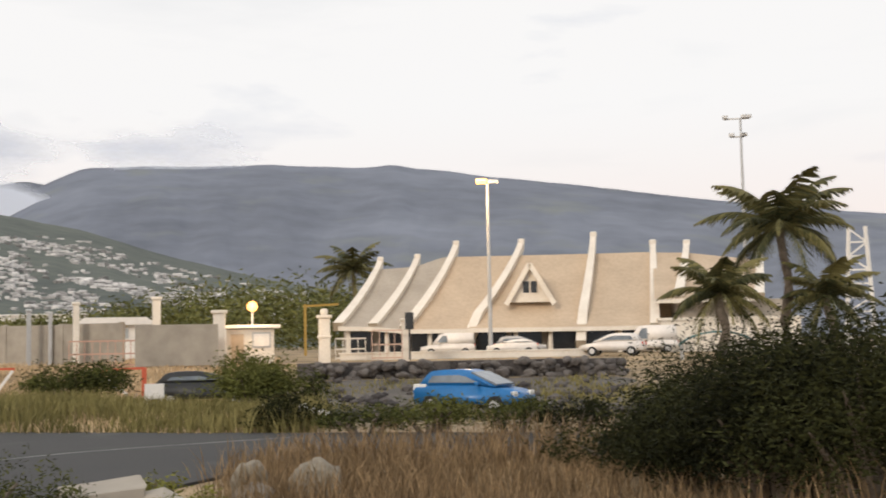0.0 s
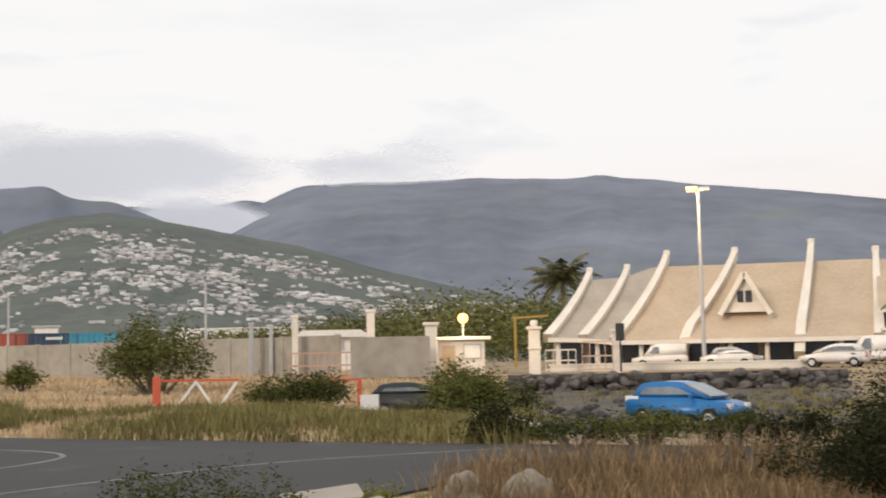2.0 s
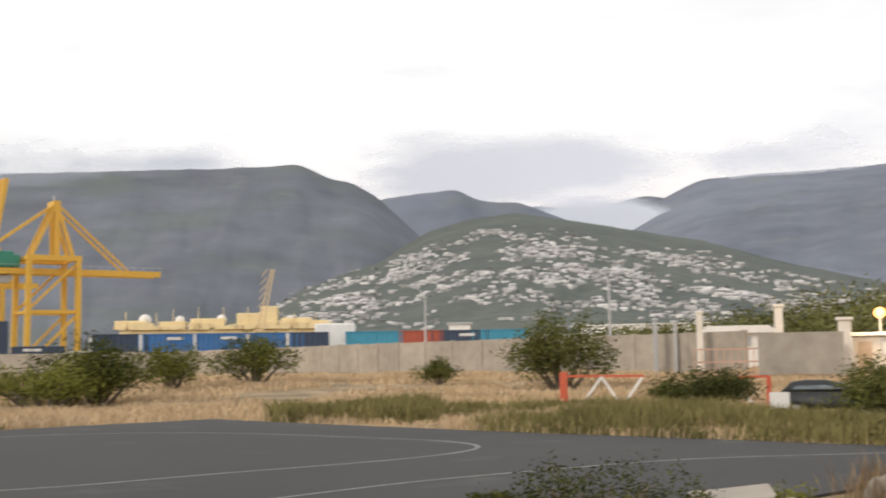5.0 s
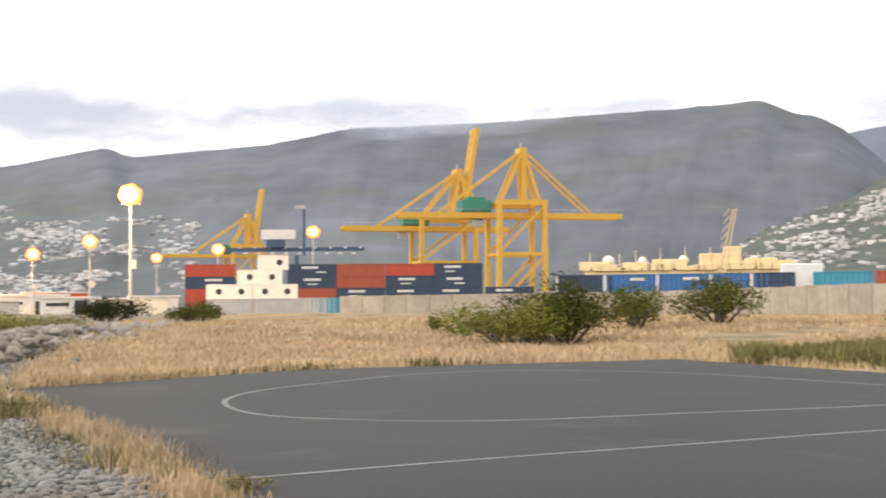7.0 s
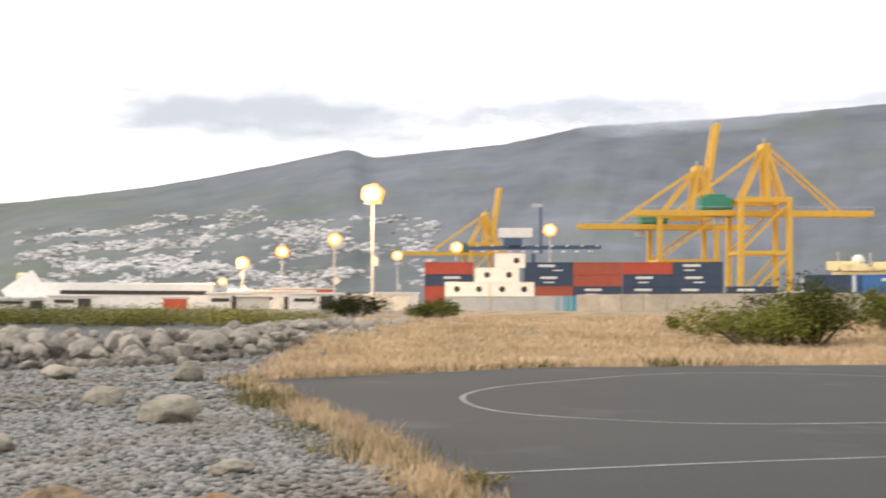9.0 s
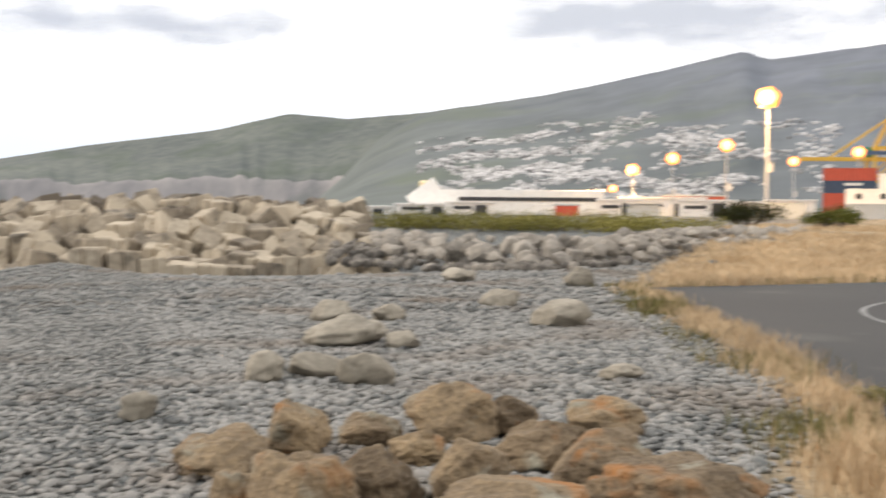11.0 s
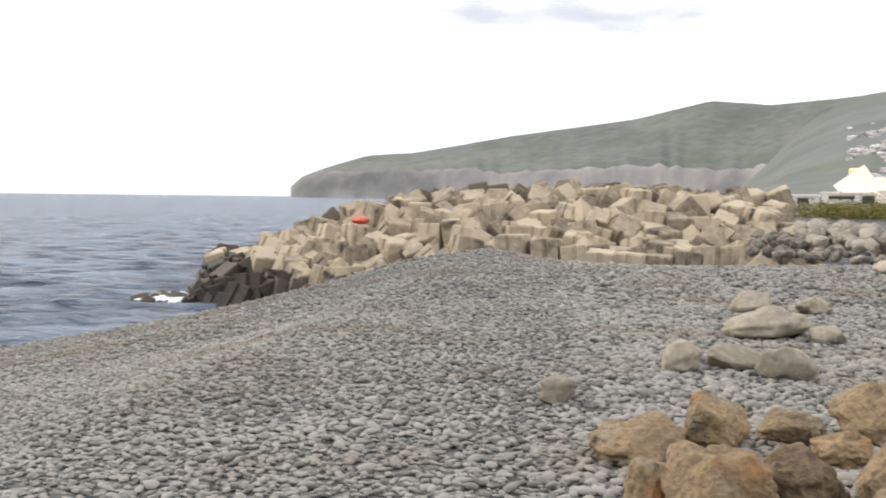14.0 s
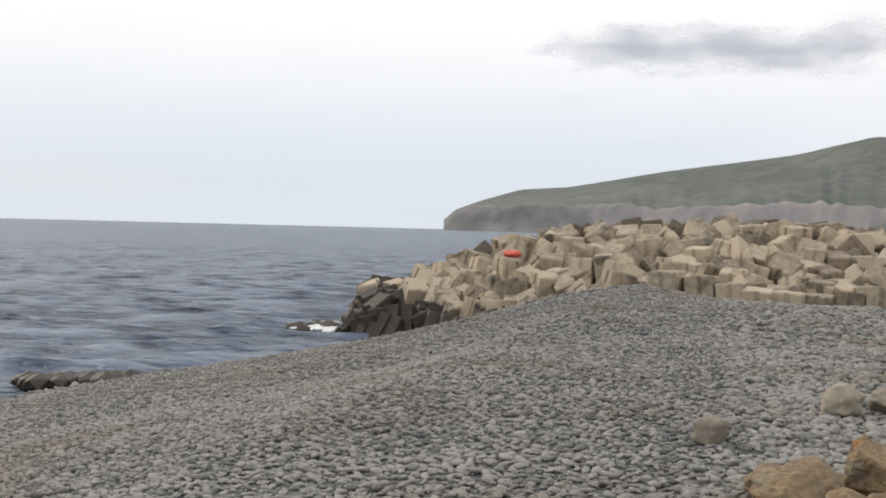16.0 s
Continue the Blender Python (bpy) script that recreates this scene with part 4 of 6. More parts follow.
# ---- bushes: bearing, distance, width, height, leaves, leaf size ----
FIELD_BUSHES = (
        (46.3, 57.5, 6.6, 2.7, 9000, 0.20, LEAF, "broad olive-green bush in a dry grass field"),
        (44.1, 59.5, 5.8, 3.9, 8500, 0.20, LEAF, "tall ragged olive-green bush in a dry grass field"),
        (40.8, 72, 3.8, 3.0, 3600, 0.22, LEAF, "small olive-green bush in a dry field"),
        (37.1, 78, 6.4, 3.6, 6000, 0.23, LEAF, "green bush before a concrete wall"),
        (50.2, 70, 1.4, 1.2, 500, 0.2, LEAF, "low scrubby bush in dry grass"),
        (61.0, 92, 4.8, 1.9, 2600, 0.26, LEAF, "low green bush on a field edge"),
        (65.0, 98, 6.4, 2.5, 3400, 0.28, DARK_LEAF, "low dark bush behind piled rocks"),
        (69.3, 82, 11.5, 2.0, 6000, 0.20, SUNLIT_OLIVE, "low olive scrub on a rock bank"),
        (72.8, 80, 11.5, 2.0, 6000, 0.20, SUNLIT_OLIVE, "low olive scrub on a rock bank"),
        (76.5, 82, 11.5, 2.0, 6000, 0.20, SUNLIT_OLIVE, "low olive scrub on a rock bank"),
        (80.0, 84, 11.5, 2.0, 6000, 0.20, SUNLIT_OLIVE, "low olive scrub on a rock bank"),
        (77.6, 52, 2.4, 1.1, 1400, 0.14, SUNLIT_OLIVE, "small green shrub among grey rocks"))
ROADSIDE_BUSHES = (
        (22.9, 66, 6.6, 4.6, 8500, 0.23, MID_LEAF, "dark green tree-like bush before a wall"),
        (28.6, 72, 3.2, 1.9, 1800, 0.22, MID_LEAF, "small dark bush at a wall's foot"),
        (16.6, 50, 5.2, 2.0, 6000, 0.18, MID_LEAF, "green bush grown over a barrier"),
        (9.0, 42, 5.0, 2.3, 9000, 0.15, MID_LEAF, "dense dark green bush beside a rough track"),
        (6.4, 41, 2.2, 1.9, 1500, 0.14, MID_LEAF, "thin greyish-green shrub beside a track"),
        (7.2, 27, 2.3, 1.05, 2600, 0.11, DARK_LEAF, "dark low shrub at a tarmac edge"),
        (3.6, 25.5, 2.4, 0.85, 2200, 0.1, MID_LEAF, "low straggly shrub in dry grass"),
        (0.6, 26, 2.6, 0.9, 2400, 0.1, MID_LEAF, "low straggly shrub in dry grass"),
        (-3.2, 25, 2.4, 0.95, 2400, 0.1, MID_LEAF, "low straggly shrub in dry grass"),
        (-8.6, 17.5, 3.0, 1.0, 5000, 0.075, DARK_LEAF, "low dark spreading shrub in dry grass"),
        (-10.4, 22.0, 3.6, 1.5, 5000, 0.09, MID_LEAF, "rounded green shrub before a thicket"),
        (-6.0, 24, 2.2, 1.0, 1900, 0.1, DARK_LEAF, "low dark shrub in dry grass"),
        (21.6, 12.9, 2.1, 0.95, 2600, 0.06, MID_LEAF, "straggly shrub at a tarmac edge"),
        (18.4, 13.4, 1.5, 0.62, 1300, 0.06, MID_LEAF, "straggly shrub at a tarmac edge"),
        (13.2, 15.0, 1.0, 0.42, 420, 0.07, LEAF, "sparse weed at a tarmac edge"),
        (58.8, 12.6, 0.6, 0.22, 360, 0.05, GREEN_GRASS, "fresh green weed on a tarmac corner"))
for first_seed, bushes in ((40, FIELD_BUSHES), (60, ROADSIDE_BUSHES)):
    for k, (az, r, w, h, n, leaf, mat, label) in enumerate(bushes):
        p = bearing(az, r)
        bush((p.x, p.y, gz(p.x, p.y) - (0.5 if mat is SUNLIT_OLIVE and r > 70 else 0)), w, h, n, leaf, mat, first_seed + k, label)
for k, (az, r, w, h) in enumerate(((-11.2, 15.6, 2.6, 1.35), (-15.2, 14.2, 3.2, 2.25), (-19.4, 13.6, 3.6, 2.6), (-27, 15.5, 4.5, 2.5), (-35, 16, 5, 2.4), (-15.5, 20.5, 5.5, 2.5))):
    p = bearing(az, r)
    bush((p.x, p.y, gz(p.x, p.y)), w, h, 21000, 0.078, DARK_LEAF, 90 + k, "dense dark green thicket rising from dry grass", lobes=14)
# pale blocks and stones at the near tarmac edge
for k, (az, r, w, h, mat, label) in enumerate(((5.9, 14.4, 0.62, 0.50, PALE_ROCK, "pale rounded boulder in dry grass"),
                                               (9.0, 14.8, 0.40, 0.50, PALE_ROCK, "pale rounded stone in dry grass"),
                                               (8.7, 13.8, 0.5, 0.34, GREY_ROCK, "grey boulder in dry grass"))):
    p = bearing(az, r)
    ob = new("boulder", rock_mesh("boulder", 50 + k * 2.3, mat, 4, 0.22, 1.0, 0))
    ob.matrix_world = pose(p.x, p.y, gz(p.x, p.y) + h * 0.36, 0, 0, 30 * k) @ Matrix.Diagonal((w * 1.1, w, h * 1.25, 1))
    tagged(ob, label, "boulder")

p = bearing(15.3, 14.0)
chunk = thing("concrete_chunk", (p.x, p.y, gz(p.x, p.y) - 0.05), 24, "broken pale concrete block at a tarmac edge", "concrete block")
bm = boxed((0.85, 0.6, 0.42), (0, 0, 0.18), 0, 9, 0.05)
box(bm, (0.4, 0.5, 0.3), (0.55, -0.25, 0.12), 25, 8, 0.04)
for v in bm.verts:
    v.co += Vector((noise.noise(v.co * 3), noise.noise(v.co * 3 + Vector((5, 0, 0))), noise.noise(v.co * 3 + Vector((0, 5, 0))))) * 0.12
part("block", bm, CONCRETE, chunk)


# ---- port ----
CRANE_YELLOW = plain("crane_yellow_paint", (0.80, 0.46, 0.06), 0.5)
CRANE_PALE = plain("pale_crane_paint", (0.72, 0.55, 0.32), 0.6)
CRANE_GREEN = plain("machine_house_green", (0.05, 0.26, 0.17), 0.6)
CRANE_BLUE = plain("crane_dark_blue", (0.06, 0.10, 0.18), 0.6)
OFF_WHITE = plain("off_white_paint", (0.82, 0.79, 0.75), 0.6)
CREAM = plain("cream_paint", (0.86, 0.70, 0.40), 0.6)
STEEL = plain("galvanised_steel", (0.50, 0.50, 0.50), 0.45, 0.4)
DARK = plain("dark_opening", (0.03, 0.032, 0.035), 0.5)
BOX_RED = plain("container_red", (0.50, 0.085, 0.045), 0.6)
BOX_RUST = plain("container_rust", (0.42, 0.10, 0.06), 0.7)
BOX_NAVY = plain("container_navy", (0.045, 0.07, 0.12), 0.6)
BOX_BLUE = plain("container_blue", (0.05, 0.17, 0.42), 0.6)
BOX_TEAL = plain("container_teal", (0.06, 0.30, 0.44), 0.6)
BOX_GREY = plain("container_grey", (0.42, 0.45, 0.47), 0.6)
BOX_WHITE = plain("container_white", (0.86, 0.84, 0.80), 0.6)
SODIUM = glowing("sodium_lamp_glow", (1.0, 0.60, 0.24), 3.6)
# Orange glow of the outer pieces, added as the lamps' halo.
HALO_AMBER = glowing("amber_halo_glow", (1.0, 0.34, 0.07), 1.55)
SODIUM_DIM = glowing("sodium_halo_rim", (1.0, 0.36, 0.09), 1.3)
BULB = glowing("warm_lamp_glow", (1.0, 0.50, 0.15), 3.4)

# a panelled concrete wall along the port
WALL_LINE = ((-21.0, 80.5), (-34.0, 85.0), (-57.0, 97.0), (-102.0, 123.0), (-150.0, 107.0))


def build_port_wall():
    rng = random.Random(6)
    wall = thing("wall_port", (-57, 97, 0.9), 0, "long weathered beige concrete panel wall along the port", "wall", kind="structure")
    for (x0, y0), (x1, y1) in zip(WALL_LINE, WALL_LINE[1:]):
        n = max(1, round(math.dist((x0, y0), (x1, y1)) / 4.0))
        turn = math.degrees(math.atan2(y1 - y0, x1 - x0))
        for k in range(n):
            u = (k + 0.5) / n
            x, y = x0 + (x1 - x0) * u, y0 + (y1 - y0) * u
            long = math.dist((x0, y0), (x1, y1)) / n
            z = 0.55 + 0.45 * min(1, math.hypot(x, y) / 150)
            bm = boxed((long - 0.04, 0.22, 2.75), (0, 0, 1.37), bevel=0.02)
            box(bm, (0.3, 0.34, 2.8), (-long / 2, 0, 1.4), bevel=0.02)
            ob = new("panel", mesh_of("panel", bm, CONCRETE))
            ob.parent = wall
            ob.matrix_world = pose(x, y, z + rng.gauss(0, 0.015), 0, 0, turn)


build_port_wall()


def container(az, r, z, mat, label, turn=0.0, long=12.2, group="stacked containers"):
    """A corrugated shipping box: ribbed sides, corner posts, end doors with locking bars."""
    p = bearing(az, r, z)
    root = thing("container", p, az + turn, label, "container", group)
    bm = bmesh.new()
    n = int(long / 0.36)
    wave = [(-long / 2 + long * k / n + dx, 0.035 if k % 2 else -0.035) for k in range(n) for dx in (0.03, long / n - 0.03)]
    outline = [(x, -1.14 - d) for x, d in wave] + [(x, 1.14 + d) for x, d in wave[::-1]]
    rings = [[bm.verts.new((x, y, z0)) for x, y in outline] for z0 in (0.12, 2.5)]
    for k in range(len(outline)):
        q = (k + 1) % len(outline)
        bm.faces.new((rings[0][k], rings[0][q], rings[1][q], rings[1][k]))
    bm.faces.new(rings[0][::-1])
    bm.faces.new(rings[1])
    part("body", bm, mat, root)
    frame_bm = bmesh.new()
    for x in (-long / 2, long / 2):
        for y in (-1.17, 1.17):
            box(frame_bm, (0.16, 0.14, 2.6), (x, y, 1.3))
    for y in (-1.17, 1.17):
        for z0 in (0.08, 2.53):
            box(frame_bm, (long, 0.12, 0.14), (0, y, z0))
    part("frame", frame_bm, mat, root)
    for y in (-0.8, -0.3, 0.3, 0.8):
        part("locking_bar", boxed((0.05, 0.05, 2.2), (long / 2 + 0.1, y, 1.3)), STEEL, root)
    return root


MARK = plain("pale_marking", (0.70, 0.70, 0.68))


def mark(root, x, w, z=1.6, h=0.7, mat=None):
    """Plain bars where a container carries unreadable lettering."""
    part("marking", boxed((w, 0.04, h), (x, -1.24, z)), mat or MARK, root, "pale lettering bars")


rows0 = (
    # bearing, level, paint, words
    (60.45, 0, BOX_RED, "red"), (60.45, 1, BOX_NAVY, "navy blue"), (60.45, 2, BOX_RED, "bright red"),
    (55.8, 0, BOX_RUST, "rusty red"), (55.8, 1, BOX_NAVY, "navy blue"), (55.8, 2, BOX_NAVY, "navy blue"),
    (53.55, 0, BOX_NAVY, "navy blue"), (53.55, 1, BOX_RUST, "rusty red"), (53.55, 2, BOX_RUST, "rusty red"),
    (51.25, 0, BOX_NAVY, "navy blue"), (51.25, 1, BOX_NAVY, "navy blue"), (51.25, 2, BOX_RED, "orange-red"),
    (49.0, 0, BOX_NAVY, "dark grey-blue"), (49.0, 1, BOX_NAVY, "dark grey-blue"), (49.0, 2, BOX_NAVY, "dark grey-blue"),
    (46.6, 0, BOX_NAVY, "navy blue"))
mark_rng = random.Random(19)
for az, level, mat, words in rows0:
    c = container(az, 270, 3.82 + level * 2.62, mat, words + " corrugated shipping container in a stack", long=10.5)
    if level == 0:
        container(az, 270, 1.2, BOX_RUST, "rusty red shipping container at the foot of a stack", long=10.5)
    if mat is BOX_NAVY:
        mark(c, mark_rng.uniform(-2, 2), 3.6, 1.85, 0.55)
        mark(c, mark_rng.uniform(-2, 2), 2.2, 0.85, 0.3)
for az, level in ((59.6, 0), (57.5, 0), (58.2, 1), (57.6, 2)):
    c = container(az, 225, 3.82 + level * 2.62, BOX_WHITE, "white refrigerated container with round fans in a stack", long=7.9 if level < 2 else 5.4)
    for x in ((-1.8, 2.2) if level < 2 else (1.2,)):
        fan = bmesh.new()
        bmesh.ops.create_cone(fan, cap_ends=True, segments=14, radius1=0.55, radius2=0.48, depth=0.1, matrix=Matrix.Translation((x, -1.24, 1.3)) @ pose(0, 0, 0, 90, 0, 0))
        part("fan", fan, DARK, c, "dark round cooling fan")
for az in (59.6, 57.5):
    container(az, 225, 1.2, BOX_GREY, "pale grey shipping container at ground level", long=7.9)
for az, mat, words in ((55.6, BOX_GREY, "pale blue-grey"), (54.6, BOX_TEAL, "grey-blue"), (62.9, BOX_GREY, "grey"), (64.2, BOX_GREY, "pale grey")):
    container(az, 212, 1.2, mat, words + " short shipping container on the quay", long=6.1 if az < 60 else 4.5)
for k, (az, mat, words) in enumerate(((43.2, BOX_NAVY, "navy"), (41.0, BOX_BLUE, "blue"), (38.6, BOX_BLUE, "blue"), (36.2, BOX_BLUE, "blue"), (34.7, BOX_NAVY, "dark blue"),
                                      (31.6, BOX_TEAL, "teal blue"), (29.4, BOX_RUST, "rust-brown"), (27.6, BOX_NAVY, "dark navy"), (25.7, BOX_TEAL, "teal"))):
    r = 178
    long = 6.1 if words in ("rust-brown", "dark blue") else 8.0
    c = container(az, r, 3.82, mat, words + " shipping container above a concrete wall", long=long, group="containers behind the wall")
    low = container(az, r, 1.2, mat, words + " shipping container behind a concrete wall", long=long, group="containers behind the wall")
    if k in (1, 2, 7):
        mark(c, 1.0, 2.2, 1.9, 0.4)
    if k < 5:
        mark(c, -long / 2 + 0.3, 0.45, 1.3, 2.4)
cube = thing("storage_tank", bearing(33.4, 185, 1.2), 33.4, "plain cream-white boxy tank behind a wall", "tank")
part("body", boxed((6.0, 5.0, 6.6), (0, 0, 3.3), bevel=0.25), BOX_WHITE, cube)
part("base", boxed((7.6, 5.4, 3.2), (0.6, 0, 1.6), bevel=0.1), BOX_WHITE, cube)


def gantry(name, az, r, base, portal, boom_z, left, right, apex, house_u, label, raised=None, span=16.0, legs=(-8.0, 8.3), mat=CRANE_YELLOW):
    """A ship-to-shore crane: two frames of legs, sills, braces, a boom, an apex frame with stays, a machine house."""
    root = thing(name, bearing(az, r, base), az + 16, label, "crane", "port cranes")
    a, b = legs
    for v in (0, span):
        for u in (a, b):
            part("leg", beamed((u - 0.6 * (u < 0), v, 0), (u, v, portal), 1.7), mat, root)
        part("sill_beam", beamed((a, v, 2.0), (b, v, 2.0), 1.4), mat, root)
        part("cross_beam", beamed((a, v, portal * 0.52), (b, v, portal * 0.52), 1.1), mat, root)
        part("top_beam", beamed((a - 1, v, portal), (b + 1, v, portal), 1.8), mat, root)
        part("brace", beamed((a, v, 2), (b, v, portal * 0.5), 0.8), mat, root)
        part("brace", beamed((a, v, portal * 0.54), (b, v, portal * 0.97), 0.8), mat, root)
    for u in (a, b):
        part("tie_beam", beamed((u, 0, portal * 0.52), (u, span, portal * 0.52), 1.0), mat, root)
        part("tie_beam", beamed((u, 0, portal), (u, span, portal), 1.2), mat, root)
    mid = span / 2
    boom = bmesh.new()
    for v in (mid - 3, mid + 3):
        beam(boom, (left, v, boom_z), (right, v, boom_z), 1.1, 2.0)
    n = int((right - left) / 6)
    for k in range(n + 1):
        u = left + (right - left) * k / n
        beam(boom, (u, mid - 3, boom_z), (u, mid + 3, boom_z), 0.6)
    part("boom", boom, mat, root)
    rails = bmesh.new()
    beam(rails, (left, mid - 3.8, boom_z + 2.2), (right, mid - 3.8, boom_z + 2.2), 0.12)
    for k in range(n * 2 + 1):
        u = left + (right - left) * k / (n * 2)
        beam(rails, (u, mid - 3.8, boom_z + 0.9), (u, mid - 3.8, boom_z + 2.2), 0.1)
    part("handrail", rails, STEEL, root)
    au, az_top = apex
    for v in (mid - 3, mid + 3):
        part("mast", beamed((b, v, portal), (au, v, az_top), 1.2), mat, root)
        part("mast", beamed((a + 1.5, v, portal), (au, v, az_top), 1.0), mat, root)
        part("mast", beamed(((a + b) / 2 + 2.5, v, portal), (au, v, az_top), 1.4), mat, root)
        part("stay", beamed((au, v, az_top), (left * 0.66, v, boom_z + 1), 0.7), mat, root)
        if right > b + 8:
            part("stay", beamed((au, v, az_top), (right * 0.70, v, boom_z + 1), 0.7), mat, root)
    part("apex", boxed((2.4, 7.5, 2.0), (au, mid, az_top)), mat, root)
    part("beacon", boxed((0.5, 0.5, 2.2), (au, mid, az_top + 2)), STEEL, root)
    house = part("machine_house", boxed((10.5, 7, 4.2), (house_u, mid, boom_z + 3.4), bevel=0.3), CRANE_GREEN, root, "green machine house")
    part("roof", boxed((6.5, 6, 1.2), (house_u, mid, boom_z + 6.0), bevel=0.3), CRANE_GREEN, house)
    part("cab", boxed((3.0, 2.6, 2.6), (a - 6, mid, boom_z - 2.6), bevel=0.15), STEEL, root)
    if raised:
        (u0, z0), (u1, z1) = raised
        up = bmesh.new()
        for v in (mid - 2.4, mid + 2.4):
            beam(up, (u0, v, z0), (u1, v, z1), 1.8)
        for k in range(8):
            u, z = u0 + (u1 - u0) * k / 7, z0 + (z1 - z0) * k / 7
            beam(up, (u, mid - 2.4, z), (u, mid + 2.4, z), 0.8)
        part("raised_boom", up, mat, root)
    return root


gantry("gantry_crane", 46.0, 430, 1.2, 37.5, 33.2, -43.0, 39.0, (2.2, 56.5), -15.0, "yellow ship-to-shore gantry crane with a green machine house")
gantry("gantry_crane", 49.4, 480, 1.2, 36.0, 32.0, -41.0, 26.0, (5.8, 55.0), -12.0, "yellow ship-to-shore gantry crane with its boom raised",
       raised=((9.0, 45.0), (13.5, 72.5)), legs=(-11, 11))
gantry("gantry_crane", 58.8, 720, 1.2, 38.0, 32.0, -46.0, 20.0, (3.0, 56.0), -12.0, "distant yellow gantry crane with its boom raised",
       raised=((7.0, 40.0), (11.5, 71.5)))
# dark blue crane behind the stack
blue = thing("gantry_crane", bearing(57.2, 330, 1.2), 57.2, "dark blue harbour crane with a pale cab", "crane", "port cranes")
for u in (-5, 4):
    part("leg", beamed((u, 0, 0), (u, 0, 15), 1.0), CRANE_BLUE, blue)
part("boom", beamed((-16, 0, 16.5), (22, 0, 16.8), 0.9, 1.0), CRANE_BLUE, blue)
for k in range(9):
    part("lamp", boxed((0.6, 0.3, 0.4), (-11 + k * 4.0, -0.7, 17.1)), OFF_WHITE, blue)
    part("lamp", boxed((0.9, 0.3, 0.4), (-9.6 + k * 3.6, -0.7, 15.6)), OFF_WHITE, blue)
part("cab", boxed((9, 4, 2.6), (-0.8, 0, 20.5), bevel=0.2), OFF_WHITE, blue, "pale operator's cab")
part("roof_unit", boxed((5, 4, 2.2), (-1.5, 0, 18.2), bevel=0.2), CRANE_BLUE, blue)
part("mast", beamed((6, 0, 15), (6, 0, 28), 0.6), CRANE_BLUE, blue)
part("mast_head", boxed((2.6, 1, 0.9), (5.0, 0, 28)), STEEL, blue)
# yellow mobile crane arm
arm = thing("mobile_crane", bearing(36.8, 330, 1.2), 36.8, "pale yellow lattice crane arm leaning behind containers", "crane")
part("cab", boxed((6, 4, 7), (0, 0, 3.5), bevel=0.3), CREAM, arm)
lattice = bmesh.new()
for dx, dy in ((-0.7, -0.7), (0.7, -0.7), (-0.7, 0.7), (0.7, 0.7)):
    beam(lattice, (-1 + dx, dy, 6), (3.0 + dx * 0.5, dy * 0.5, 26), 0.35)
for k in range(10):
    z0, z1 = 6 + k * 2, 8 + k * 2
    u0, u1 = -1 + 0.4 * k / 2, -1 + 0.4 * (k + 1) / 2
    beam(lattice, (u0 - 0.7, -0.6, z0), (u1 + 0.7, -0.6, z1), 0.2)
part("arm", lattice, CRANE_PALE, arm)

# long cream ship behind the blue containers
ship = thing("ship", bearing(38.6, 370, 0.2), 38.6, "long cream-yellow ship with deck houses and pale domes", "ship")
hull = bmesh.new()
box(hull, (62, 9, 12), (2, 0, 6.2), bevel=0.8)
part("hull", hull, CREAM, ship)
for x, w, h in ((-26, 9, 2.5), (-14, 8, 2.2), (-4, 10, 3.0), (8, 7, 4.5), (14, 5, 6.5), (22, 9, 3.0), (28, 6, 2.2)):
    part("deck_house", boxed((w, 6, h), (x, -1, 12.5 + h / 2), bevel=0.2), CREAM, ship)
for x, s in ((-22, 1.8), (-12, 1.3), (0, 1.5), (6, 1.2), (20, 1.2)):
    dome = bmesh.new()
    bmesh.ops.create_uvsphere(dome, u_segments=14, v_segments=8, radius=s, matrix=Matrix.Translation((x, -1, 15.2)))
    part("dome", dome, OFF_WHITE, ship, smooth=True)

ship_rng = random.Random(41)
for k in range(26):
    x, w, h = -28 + k * 2.35 + ship_rng.uniform(-0.8, 0.8), ship_rng.uniform(1.2, 3.6), ship_rng.uniform(0.8, 2.6)
    part("deck_locker", boxed((w, 2.5, h), (x, -4.3, 12.2 + h / 2), bevel=0.08), CREAM, ship)
for k in range(9):
    x = -27 + k * 7 + ship_rng.uniform(-1.5, 1.5)
    part("lamp_post", tubed([(x, -4.2, 12.0), (x, -4.2, 17.5 + ship_rng.uniform(-1, 1.5))], [0.14, 0.10], 6), CREAM, ship)
part("deck_rail", beamed((-29, -4.6, 13.2), (33, -4.6, 13.2), 0.14), OFF_WHITE, ship)
for k in range(12):
    part("porthole", boxed((0.9, 0.1, 0.6), (-26 + k * 5, -4.56, 10.6)), DARK, ship)

